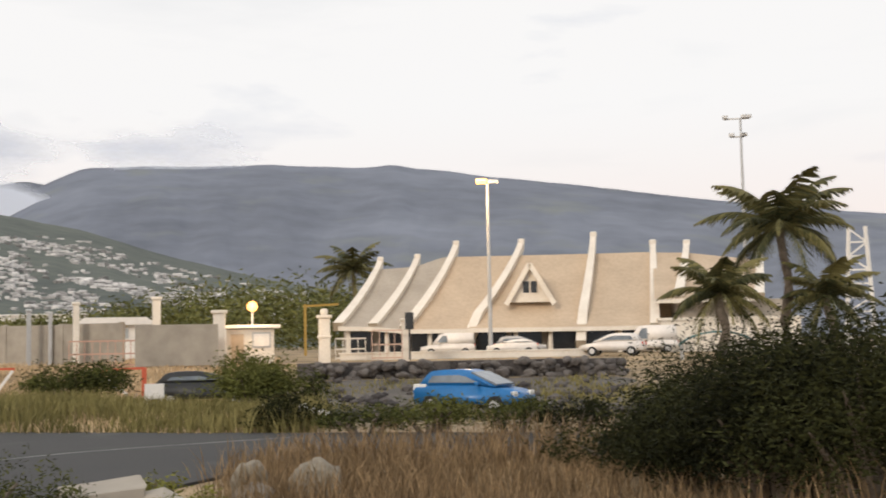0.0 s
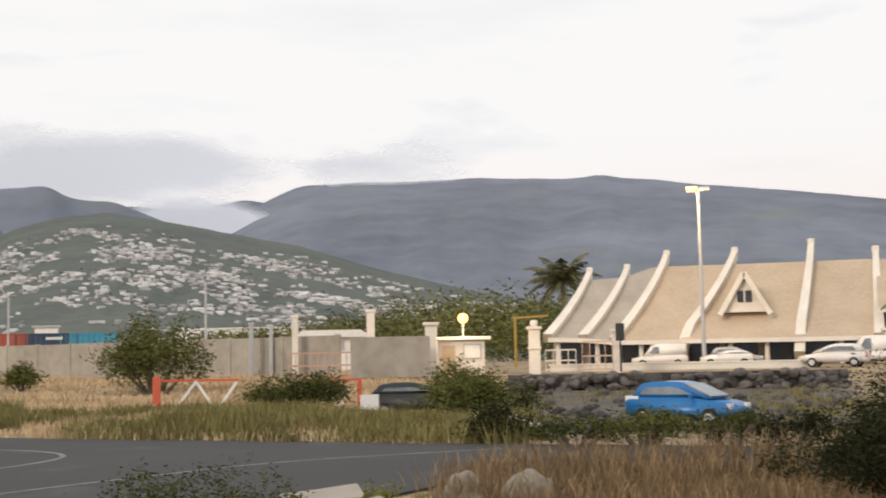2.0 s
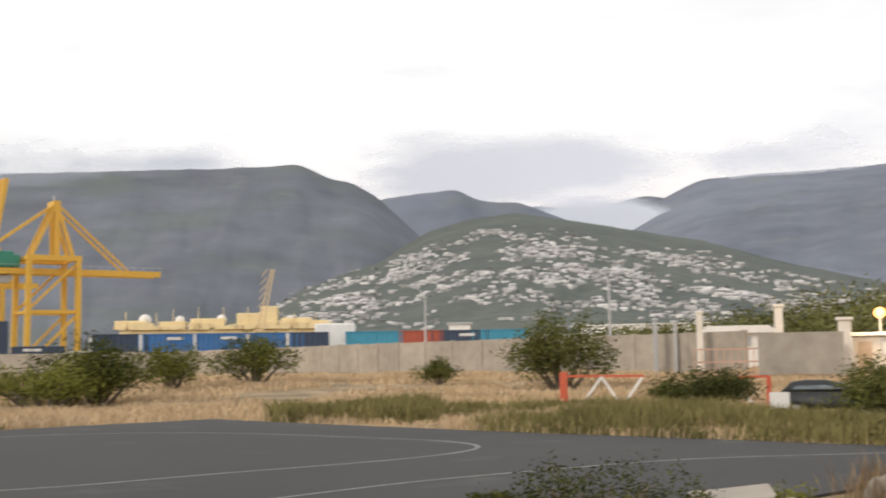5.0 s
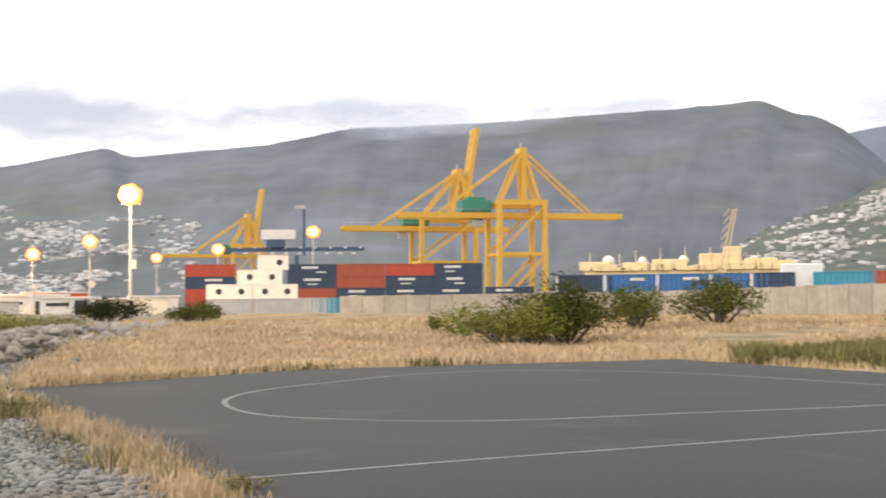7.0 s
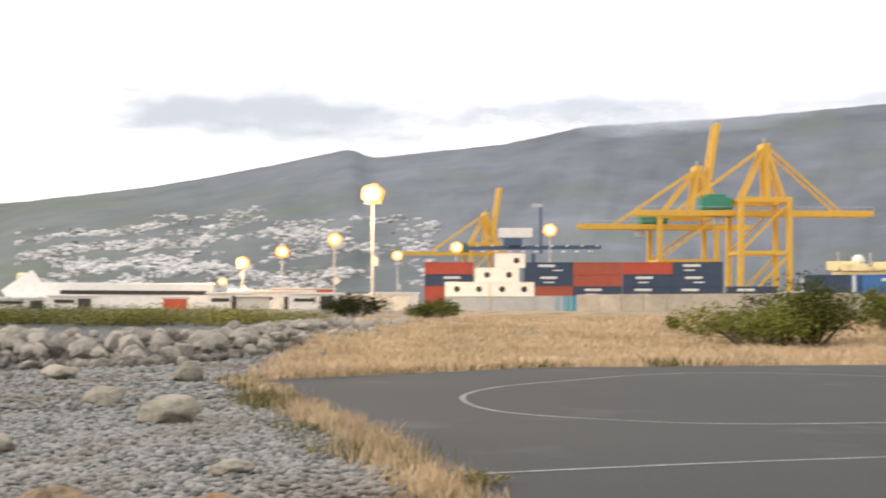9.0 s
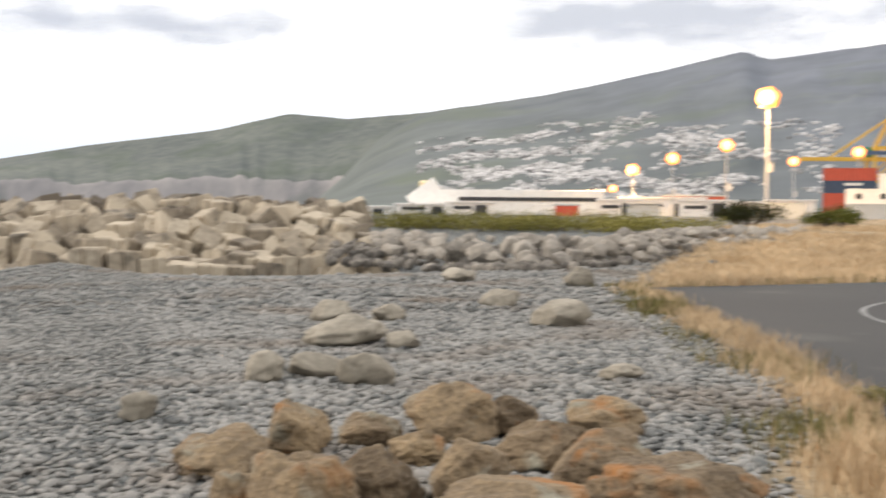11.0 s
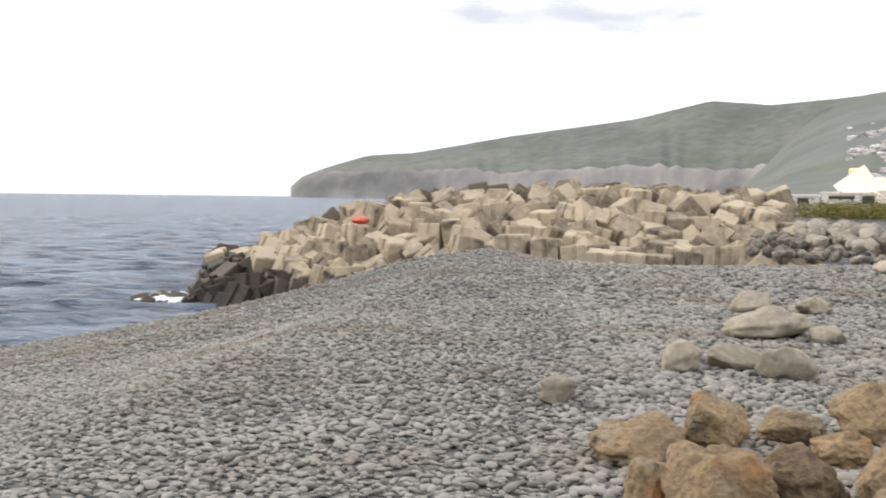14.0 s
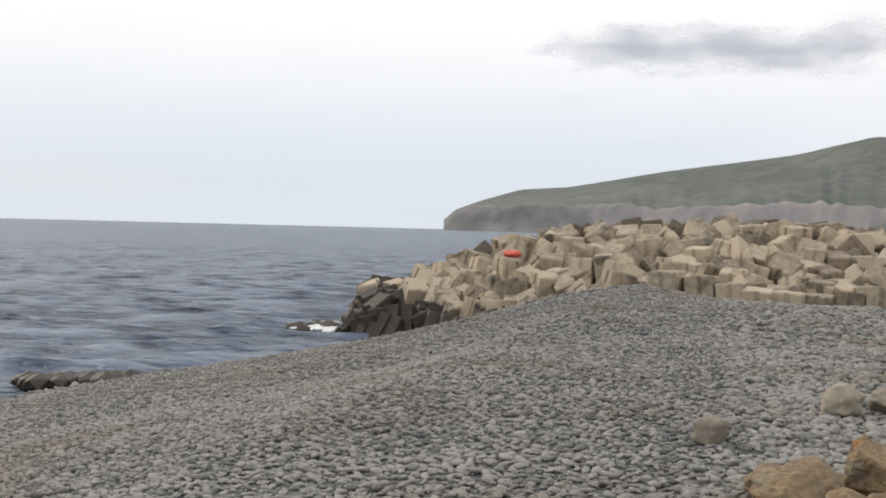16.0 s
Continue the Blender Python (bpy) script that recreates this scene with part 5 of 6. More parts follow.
# far port sheds and clutter
shed = thing("warehouse", bearing(75.2, 300, 1.2), 75.2, "long white warehouse with a dark window strip", "warehouse")
part("wall", boxed((40, 14, 6.0), (0, 0, 3.0), bevel=0.15), BOX_WHITE, shed)
part("window_strip", boxed((33, 0.3, 0.9), (2, -7.05, 3.8)), DARK, shed, "dark window strip")
end_bm = bmesh.new()
beam(end_bm, (-20, -6, 1.0), (-24, -6, 6.5), 2.2, 8)
part("sloping_end", end_bm, BOX_WHITE, shed)
part("gable_fin", boxed((3.0, 3, 2.0), (-22.5, -5, 7.0), tilt=10, bevel=0.2), CREAM, shed)
for k, (az, r, w, h, mat) in enumerate(((79.5, 290, 14, 2.2, OFF_WHITE), (77.5, 270, 10, 2.6, OFF_WHITE), (82.3, 300, 12, 1.6, OFF_WHITE), (70.6, 260, 9, 3.2, OFF_WHITE), (68.6, 300, 20, 4.2, OFF_WHITE),
                                         (66.6, 280, 12, 3.4, OFF_WHITE), (67.2, 330, 16, 5.2, BOX_RUST), (65.0, 330, 15, 3.6, OFF_WHITE), (63.0, 320, 12, 4.0, OFF_WHITE), (69.5, 240, 6, 2.4, BOX_GREY),
                                         (73.0, 240, 4.5, 2.0, BOX_RED), (45.0, 330, 12, 4.5, OFF_WHITE), (26.6, 300, 26, 6.0, OFF_WHITE), (19.0, 330, 34, 9.5, OFF_WHITE), (22.0, 320, 18, 7, OFF_WHITE),
                                         (30.5, 340, 24, 7.5, OFF_WHITE), (16.0, 250, 12, 5, OFF_WHITE), (27.6, 210, 3.6, 6.9, BOX_WHITE))):
    root = thing("shed", bearing(az, r, 1.2), az + (k * 37 % 13 - 6), "low pale port shed with a shallow roof", "shed", "port sheds")
    part("wall", boxed((w, 8 if w > 5 else 3.6, h), (0, 0, h / 2)), mat, root)
    roof_bm = boxed((w + 0.8, 9 if w > 5 else 4, 0.4), (0, 0, h + 0.2), bevel=0.05)
    part("roof", roof_bm, STEEL if mat is not OFF_WHITE else OFF_WHITE, root)
    if w > 8:
        part("door", boxed((2.6, 0.2, min(h - 0.4, 3.0)), (w * 0.2, -4.06, min(h - 0.4, 3.0) / 2)), DARK, root)
        part("window_strip", boxed((w * 0.4, 0.2, 0.7), (-w * 0.2, -4.06, h * 0.62)), DARK, root)


def flood_lamp(az, r, top, size, label, power=0.0):
    """A tall steel pole with a ladder cage and a glowing cluster; its ring of orange lamp heads stands for the halo."""
    root = thing("flood_lamp", bearing(az, r, 1.2), az, label, "street lamp", "sodium flood lamps")
    h = top - 1.2
    part("pole", tubed([(0, 0, 0), (0, 0, h * 0.5), (0, 0, h)], [0.010 * h + 0.08, 0.008 * h + 0.06, 0.006 * h + 0.04], 10), STEEL, root)
    part("headframe", boxed((size * 1.5, size * 0.5, 0.25), (0, 0.3, h - size * 0.75), bevel=0.05), STEEL, root)
    spots = [(0, 0)] + [(math.cos(k * math.tau / 6 + 0.3) * 0.46, math.sin(k * math.tau / 6 + 0.3) * 0.40) for k in range(6)]
    for k, (u, v) in enumerate(spots):
        head = bmesh.new()
        bmesh.ops.create_cone(head, cap_ends=True, segments=16, radius1=size * 0.46, radius2=size * 0.26, depth=size * 0.5,
                              matrix=Matrix.Translation((u * size, 0.1 - 0.1 * size * (1 - abs(u)), h + v * size)) @ pose(0, 0, 0, 90, 0, 0))
        shell = part("lamp_head", head, SODIUM_DIM, root, smooth=True)
        glass = bmesh.new()
        bmesh.ops.create_uvsphere(glass, u_segments=16, v_segments=8, radius=size * (0.52 if k else 0.62),
                                  matrix=Matrix.Translation((u * size, -0.15 * size - (0.0 if k else 0.35 * size), h + v * size)) @ Matrix.Diagonal((1, 0.45, 1, 1)))
        part("lamp_glass", glass, HALO_AMBER if k else SODIUM, shell, "glowing lamp glass, the outer ones an orange halo", smooth=True)
    part("equipment_box", boxed((0.8, 0.8, 1.4), (0.5, 0, h * 0.42)), STEEL, root)
    if power:
        data = bpy.data.lights.new("sodium_light", "POINT")
        data.energy, data.color, data.shadow_soft_size = power, (1.0, 0.6, 0.25), size
        light = new("sodium_light", data)
        light.location = bearing(az + 1.4, r - 5, top - 1)


flood_lamp(64.0, 200, 20.2, 1.9, "tall steel lighting mast with glowing orange lamps", 60000)
for az, r, top, s, power in ((65.78, 240, 14.9, 1.45, 0), (68.2, 280, 14.2, 1.6, 0), (69.99, 300, 12.4, 1.6, 60000), (62.85, 330, 15.6, 1.5, 0), (60.09, 300, 16.4, 1.6, 0), (55.74, 290, 20.0, 1.7, 0),
                      (70.9, 270, 7.2, 1.0, 0)):
    flood_lamp(az, r, top, s, "steel street lamp glowing orange over the port", power)


# ---- house with swept ribs ----
ROOF = material("beige_roof_sheets", (0.44, 0.345, 0.25), (0.57, 0.455, 0.335), 0.5, 7, 0.75, 0.08, spread=0.06)
ROOF_GREY = material("grey_beige_roof_sheets", (0.33, 0.29, 0.24), (0.45, 0.40, 0.34), 0.5, 12, 0.75, 0.25)
RIB_WHITE = material("chalky_white_render", (0.66, 0.60, 0.52), (0.84, 0.79, 0.71), 0.7, 10, 0.8, 0.2)
GLASS_DARK = material("dark_window_glass", (0.02, 0.022, 0.025), (0.06, 0.06, 0.062), 0.3, 5, 0.12, 0)
CAR_GLASS = material("car_glass", (0.10, 0.12, 0.14), (0.24, 0.27, 0.30), 0.6, 4, 0.08, 0)
RUBBER = plain("black_rubber", (0.02, 0.02, 0.02), 0.8)

# rib feet and tips: bearing and height
RIBS = ((4.87, 3.3, 2.85, 8.9), (3.24, 3.2, 1.12, 9.1), (1.8, 2.95, -0.70, 10.2), (-1.16, 1.9, -3.75, 10.25), (-6.39, 1.5, -7.10, 10.7), (-9.81, 2.8, -9.81, 9.85),
        (-10.87, 5.0, -11.34, 9.75), (-14.5, 5.0, -14.6, 8.9))
FOOT_R, TIP_R = 100.0, 107.5


def rib_point(k, s):
    """A place on rib k, from its foot (0) to its tip (1), on a hollow sweep."""
    a0, z0, a1, z1 = RIBS[k]
    eave = max(z0, 2.95)
    lift = eave + 0.1 + (z1 - eave) * (0.84 * s + 0.16 * s ** 2.2) - (eave - z0) * max(0.0, 1 - s / 0.16)
    p0, p1 = bearing(a0, FOOT_R), bearing(a1, TIP_R)
    q = p0.lerp(p1, 1 - (1 - s) ** 1.12)
    return Vector((q.x, q.y, lift))


def build_house():
    house = thing("house", bearing(-4, 104, 0.85), 0, "long house with a steep beige roof between white swept ribs", "house")
    inv = house.matrix_world.inverted()

    def loc(p):
        return inv @ Vector(p)
    for k in range(len(RIBS)):
        bm = bmesh.new()
        side = bearing(RIBS[k][0] + 90, 1).normalized()
        rows = []
        for i in range(13):
            s = i / 12
            p = rib_point(k, s)
            half = 0.40 - 0.16 * s
            deep = 0.85 - 0.35 * s
            up = Vector((0, 0, 0.42))
            back = bearing(RIBS[k][2], 1).normalized() * deep
            rows.append([bm.verts.new(loc(v)) for v in (p - side * half + up * 0.6 - back * 0.35, p + side * half + up * 0.6 - back * 0.35, p + side * half - up + back, p - side * half - up + back)])
        for a, b in zip(rows, rows[1:]):
            for j in range(4):
                bm.faces.new((a[j], a[(j + 1) % 4], b[(j + 1) % 4], b[j]))
        bm.faces.new(rows[0])
        bm.faces.new(rows[-1][::-1])
        bmesh.ops.recalc_face_normals(bm, faces=bm.faces[:])
        rib = part("rib", bm, RIB_WHITE, house, "white rendered rib")
        tip = loc(rib_point(k, 1.0))
        part("finial", boxed((0.55, 0.55, 0.5), tip + Vector((0, 0, 0.25)), bevel=0.12), RIB_WHITE, rib)
    # roof sheets hang between the ribs, with ridge and back slope
    for k in range(len(RIBS) - 1):
        bm = bmesh.new()
        rows = []
        e0, e1 = max(RIBS[k][1], 2.9 if k < 5 else 5.0), max(RIBS[k + 1][1], 2.9 if k < 5 else 5.0)
        for i in range(12):
            s = i / 11 * 0.93
            row = []
            for j in range(7):
                u = j / 6
                p = rib_point(k, s).lerp(rib_point(k + 1, s), u)
                top = (RIBS[k][3] - 0.55) * (1 - u) + (RIBS[k + 1][3] - 0.55) * u
                if k >= 1:
                    top = min(top, 9.35)
                eave = (e0 if k != 3 else 2.95) * (1 - u) + e1 * u
                z = eave + (top - eave) * (0.75 * i / 11 + 0.25 * (i / 11) ** 2.2)
                row.append(bm.verts.new(loc((p.x, p.y, z))))
            rows.append(row)
        back = []
        for j in range(7):
            p = rib_point(k, 1).lerp(rib_point(k + 1, 1), j / 6)
            out = p.normalized() * 9
            back.append(bm.verts.new(loc((p.x + out.x, p.y + out.y, 3.4))))
        rows.append(back)
        for a, b in zip(rows, rows[1:]):
            for j in range(6):
                bm.faces.new((a[j], a[j + 1], b[j + 1], b[j]))
        bmesh.ops.recalc_face_normals(bm, faces=bm.faces[:])
        bmesh.ops.solidify(bm, geom=bm.faces[:], thickness=0.12)
        part("roof", bm, ROOF_GREY if k < 2 else ROOF, house)
        # fascia under the eave
        a, b = rib_point(k, 0), rib_point(k + 1, 0)
        za, zb = (e0 if k != 3 else 2.95), e1
        part("fascia", beamed(loc((a.x, a.y, za - 0.12)), loc((b.x, b.y, zb - 0.12)), 0.2, 0.34), RIB_WHITE, house)
    # set-back wall with dark glazing bays and posts
    line = [bearing(a, 103.2, 0.85) for a in (4.6, 1.6, -1.4, -6.4, -9.8)]
    for k, (a, b) in enumerate(zip(line, line[1:])):
        d = b - a
        turn = math.degrees(math.atan2(d.y, d.x))
        wall = part("wall", boxed((d.length, 0.25, 2.6), loc((a + b) / 2 + Vector((0, 0, 1.3))), turn), ROOF_GREY, house)
        n = max(2, int(d.length / 2.4))
        for i in range(n):
            p = a + d * ((i + 0.5) / n)
            out = p.normalized() * 0.16
            window = part("window", boxed((d.length / n - 0.5, 0.1, 1.9), loc(p - out + Vector((0, 0, 1.1))), turn), GLASS_DARK, house)
    for a in (4.4, 2.6, 0.6, -1.2, -3.4, -5.0, -6.4, -8.2, -9.8):
        p = bearing(a, 100.6, 0.85)
        part("post", tubed([loc(p), loc(p + Vector((0, 0, 2.15)))], [0.22, 0.17], 8), RIB_WHITE, house)
    # white wing
    a, b = bearing(-9.9, 101, 0.85), bearing(-16, 103, 0.85)
    d = b - a
    part("wing_wall", boxed((d.length, 4, 2.5), loc((a + b) / 2 + Vector((0, 0, 1.2))), math.degrees(math.atan2(d.y, d.x)), bevel=0.05), RIB_WHITE, house)
    part("wing_wall", boxed((d.length * 0.8, 3, 1.6), loc((a + b) / 2 + Vector((0.6, 2, 3.3))), math.degrees(math.atan2(d.y, d.x)), bevel=0.05), ROOF_GREY, house)
    part("parapet", boxed((d.length + 0.4, 4.3, 0.22), loc((a + b) / 2 + Vector((0, 0, 2.55))), math.degrees(math.atan2(d.y, d.x))), RIB_WHITE, house)
    # dormer
    c = bearing(-4.1, 102.0, 0)
    turn = -4.1
    m = Matrix.Translation(loc((c.x, c.y, 0))) @ pose(0, 0, 0, 0, 0, turn)

    def at(x, y, z):
        return m @ Vector((x, y, z))
    bm = bmesh.new()
    front = [bm.verts.new(at(*p)) for p in ((-1.7, 0, 5.1), (1.7, 0, 5.1), (0, 0, 8.0))]
    rear = [bm.verts.new(at(*p)) for p in ((-1.7, 6, 5.1), (1.7, 6, 5.1), (0, 6, 8.0))]
    bm.faces.new(front)
    bm.faces.new((front[0], rear[0], rear[1], front[1]))
    bmesh.ops.recalc_face_normals(bm, faces=bm.faces[:])
    dormer = part("dormer", bm, RIB_WHITE, house, "white gabled dormer")
    for s in (-1, 1):
        p, q = at(s * 1.85, -0.3, 5.2), at(0, -0.3, 8.35)
        bm = bmesh.new()
        v = [bm.verts.new(x) for x in (at(s * 1.85, -0.35, 5.1), at(0, -0.35, 8.3), at(0, 6, 8.3), at(s * 1.85, 6, 5.1))]
        bm.faces.new(v)
        bmesh.ops.solidify(bm, geom=bm.faces[:], thickness=0.2)
        part("dormer_roof", bm, ROOF, dormer)
        part("bargeboard", beamed(at(s * 1.98, -0.5, 4.9), at(0, -0.5, 8.25), 0.22, 0.42), RIB_WHITE, dormer)
    for x in (-0.32, 0.32):
        part("pane", boxed((0.5, 0.08, 0.95), at(x, -0.06, 6.35), turn), GLASS_DARK, dormer)
    part("window_frame", boxed((1.4, 0.05, 1.15), at(0, -0.02, 6.35), turn), RIB_WHITE, dormer)


build_house()


# ---- lamps, masts, palms ----
def street_lamp(az, r, top, label, lit=False, arm=1.6, group="street lamps"):
    p = bearing(az, r)
    base = gz(p.x, p.y)
    root = thing("street_lamp", (p.x, p.y, base), az, label, "street lamp", group)
    h = top - base
    part("pole", tubed([(0, 0, 0), (0, 0, h * 0.5), (0, 0, h)], [0.16, 0.13, 0.10], 10), STEEL, root)
    if lit:
        for s in (-1, 1):
            head = part("lamp_head", boxed((0.75, 0.5, 0.22), (s * 0.42, -0.2, h + 0.1), tilt=20 * s, bevel=0.05), STEEL if s > 0 else BULB, root)
    else:
        part("arm", tubed([(0, 0, h - 0.1), (-arm * 0.3, 0, h + arm * 0.35), (-arm, 0, h + arm * 0.55)], [0.08, 0.06, 0.05], 8), STEEL, root)
        part("lamp_head", boxed((0.8, 0.3, 0.14), (-arm - 0.3, 0, h + arm * 0.57), bevel=0.04), STEEL, root)
    return root


street_lamp(-2.22, 88, 13.3, "tall pale steel lamp post with lit floodlights", True)
street_lamp(20.65, 120, 9.6, "curved grey steel street lamp, unlit", False, 2.2)
street_lamp(29.2, 150, 9.9, "curved grey steel street lamp, unlit", False, 2.4)
for name, az, r, top, power in (("lamp_light", -1.2, 86.0, 13.0, 3600), ("globe_light", 8.8, 78.0, 4.6, 1000)):
    data = bpy.data.lights.new(name, "POINT")
    data.energy, data.color, data.shadow_soft_size = power, (1.0, 0.68, 0.36), 0.5
    light = new(name, data)
    light.location = bearing(az, r, top)
p0 = bearing(8.8, 80)
globe = thing("globe_lamp", (p0.x, p0.y, gz(p0.x, p0.y)), 0, "round glowing orange globe lamp on a post", "street lamp")
part("post", tubed([(0, 0, 0), (0, 0, 3.4)], [0.09, 0.07], 8), STEEL, globe)
ball = bmesh.new()
bmesh.ops.create_uvsphere(ball, u_segments=18, v_segments=12, radius=0.34, matrix=Matrix.Translation((0, 0, 3.68)))
part("globe", ball, BULB, globe, "glowing globe", smooth=True)
mast = thing("light_mast", bearing(-13.95, 110, 0.85), -14, "thin tall steel mast with small floodlights", "mast")
part("pole", tubed([(0, 0, 0), (0, 0, 10), (0, 0, 20.2)], [0.2, 0.15, 0.09], 8), STEEL, mast)
for z, w in ((20.2, 2.2), (18.6, 1.2)):
    part("crossbar", boxed((w, 0.14, 0.12), (-0.3, 0, z)), STEEL, mast)
    for x in (-w / 2 - 0.2, 0.3, w / 2 - 0.4):
        part("floodlight", boxed((0.5, 0.3, 0.3), (x, -0.2, z + 0.15), bevel=0.04), STEEL, mast)
tower = thing("lattice_tower", bearing(-18.8, 75, 0.8), -18.8, "short white lattice tower behind bushes", "tower")
tw = bmesh.new()
for dx, dy in ((-0.65, -0.65), (0.65, -0.65), (-0.65, 0.65), (0.65, 0.65)):
    beam(tw, (dx * 1.3, dy * 1.3, 0), (dx * 0.7, dy * 0.7, 7.3), 0.16)
for k in range(9):
    z0, z1 = k * 0.8, k * 0.8 + 0.8
    w = 0.8 - 0.04 * k
    s = 1 if k % 2 else -1
    beam(tw, (-w * s, -w, z0), (w * s, -w, z1), 0.1)
    beam(tw, (-w, -w, z0), (w, -w, z0), 0.09)
    beam(tw, (w, -w * s, z0), (w, w * s, z1), 0.1)
part("frame", tw, OFF_WHITE, tower)

PALM_LEAF = material("palm_fronds", (0.040, 0.046, 0.014), (0.19, 0.165, 0.055), 0.7, 8, 0.75, 0, spread=0.25)


def palm(az, r, crown_z, reach, fronds, label, seed):
    """A ringed trunk and feather fronds: a drooping midrib with two rows of leaflets each."""
    rng = random.Random(seed)
    p = bearing(az, r)
    base = gz(p.x, p.y)
    root = thing("palm_tree", (p.x, p.y, base), 0, label, "palm tree", "palms")
    h = crown_z - base
    pts = [(0.12 * math.sin(k), 0.1 * k * 0.3, h * k / 12) for k in range(13)]
    part("trunk", tubed(pts, [0.24 - 0.008 * k + (0.02 if k % 2 else 0) for k in range(13)], 10), BARK, root)
    head = Vector(pts[-1])
    for f in range(fronds):
        a = f * 2.39996 + rng.uniform(-0.2, 0.2)
        rise = 1.25 - 1.75 * (f / fronds) + rng.uniform(-0.12, 0.12)
        long = reach * rng.uniform(0.85, 1.12)
        d = Vector((math.cos(a), math.sin(a), 0))
        side = Vector((-d.y, d.x, 0))
        verts, faces = [], []
        spine = []
        pos, ang = head.copy(), rise
        for k in range(15):
            spine.append(pos.copy())
            pos = pos + (d * math.cos(ang) + Vector((0, 0, 1)) * math.sin(ang)) * long / 14
            ang -= 0.065 + 0.05 * (k / 14)
        for k in range(1, 15):
            q = spine[k]
            along = (spine[k] - spine[k - 1]).normalized()
            leaf = 0.30 * reach * math.sin(math.pi * (0.12 + 0.83 * k / 14)) + 0.08
            for s in (-1, 1):
                for extra in (0, 0.5):
                    o = q - along * (long / 14) * extra
                    tip = o + (side * s * 0.8 + along * 0.62 + Vector((0, 0, -0.42 - rng.random() * 0.4))).normalized() * leaf * rng.uniform(0.8, 1.1)
                    w = along * 0.035 * reach * 0.5
                    i = len(verts)
                    verts += [o - w, o + w, (o + tip) / 2 + w * 0.9 + Vector((0, 0, 0.06)), tip]
                    faces.append((i, i + 1, i + 2, i + 3))
            i = len(verts)
            w = side * 0.03
            verts += [spine[k - 1] - w, spine[k - 1] + w, q + w * 0.7, q - w * 0.7]
            faces.append((i, i + 1, i + 2, i + 3))
        ob = new("frond", raw_mesh("frond", verts, faces, PALM_LEAF))
        ob.parent = root


palm(-15.75, 50, 6.2, 3.2, 26, "tall palm tree with dark drooping feathery fronds", 3)
palm(-12.9, 47, 3.5, 2.4, 22, "shorter palm tree with dense dark fronds", 4)
palm(-17.6, 49, 3.4, 2.1, 22, "shorter palm tree among dark bushes", 5)
palm(4.1, 125, 9.5, 4.2, 24, "palm tree behind the ribbed house", 6)

# far woods
rng = random.Random(77)
verts, faces = [], []
for k in range(170):
    az = rng.uniform(2, 21)
    r = rng.uniform(190, 300)
    p = bearing(az, r, 1.2)
    h = (7.0 + 6.5 * step1(-19, -9, -az)) * rng.uniform(0.75, 1.1) * r / 250
    spray(verts, faces, p + Vector((0, 0, h * 0.5)), (h * 0.75, h * 0.75, h * 0.55), 170, 1.1, rng, 0.3, 0.5, k)
tagged(new("far_woods", raw_mesh("far_woods", verts, faces, WOOD_LEAF)), "belt of olive-green woodland", "woods", kind="stuff")


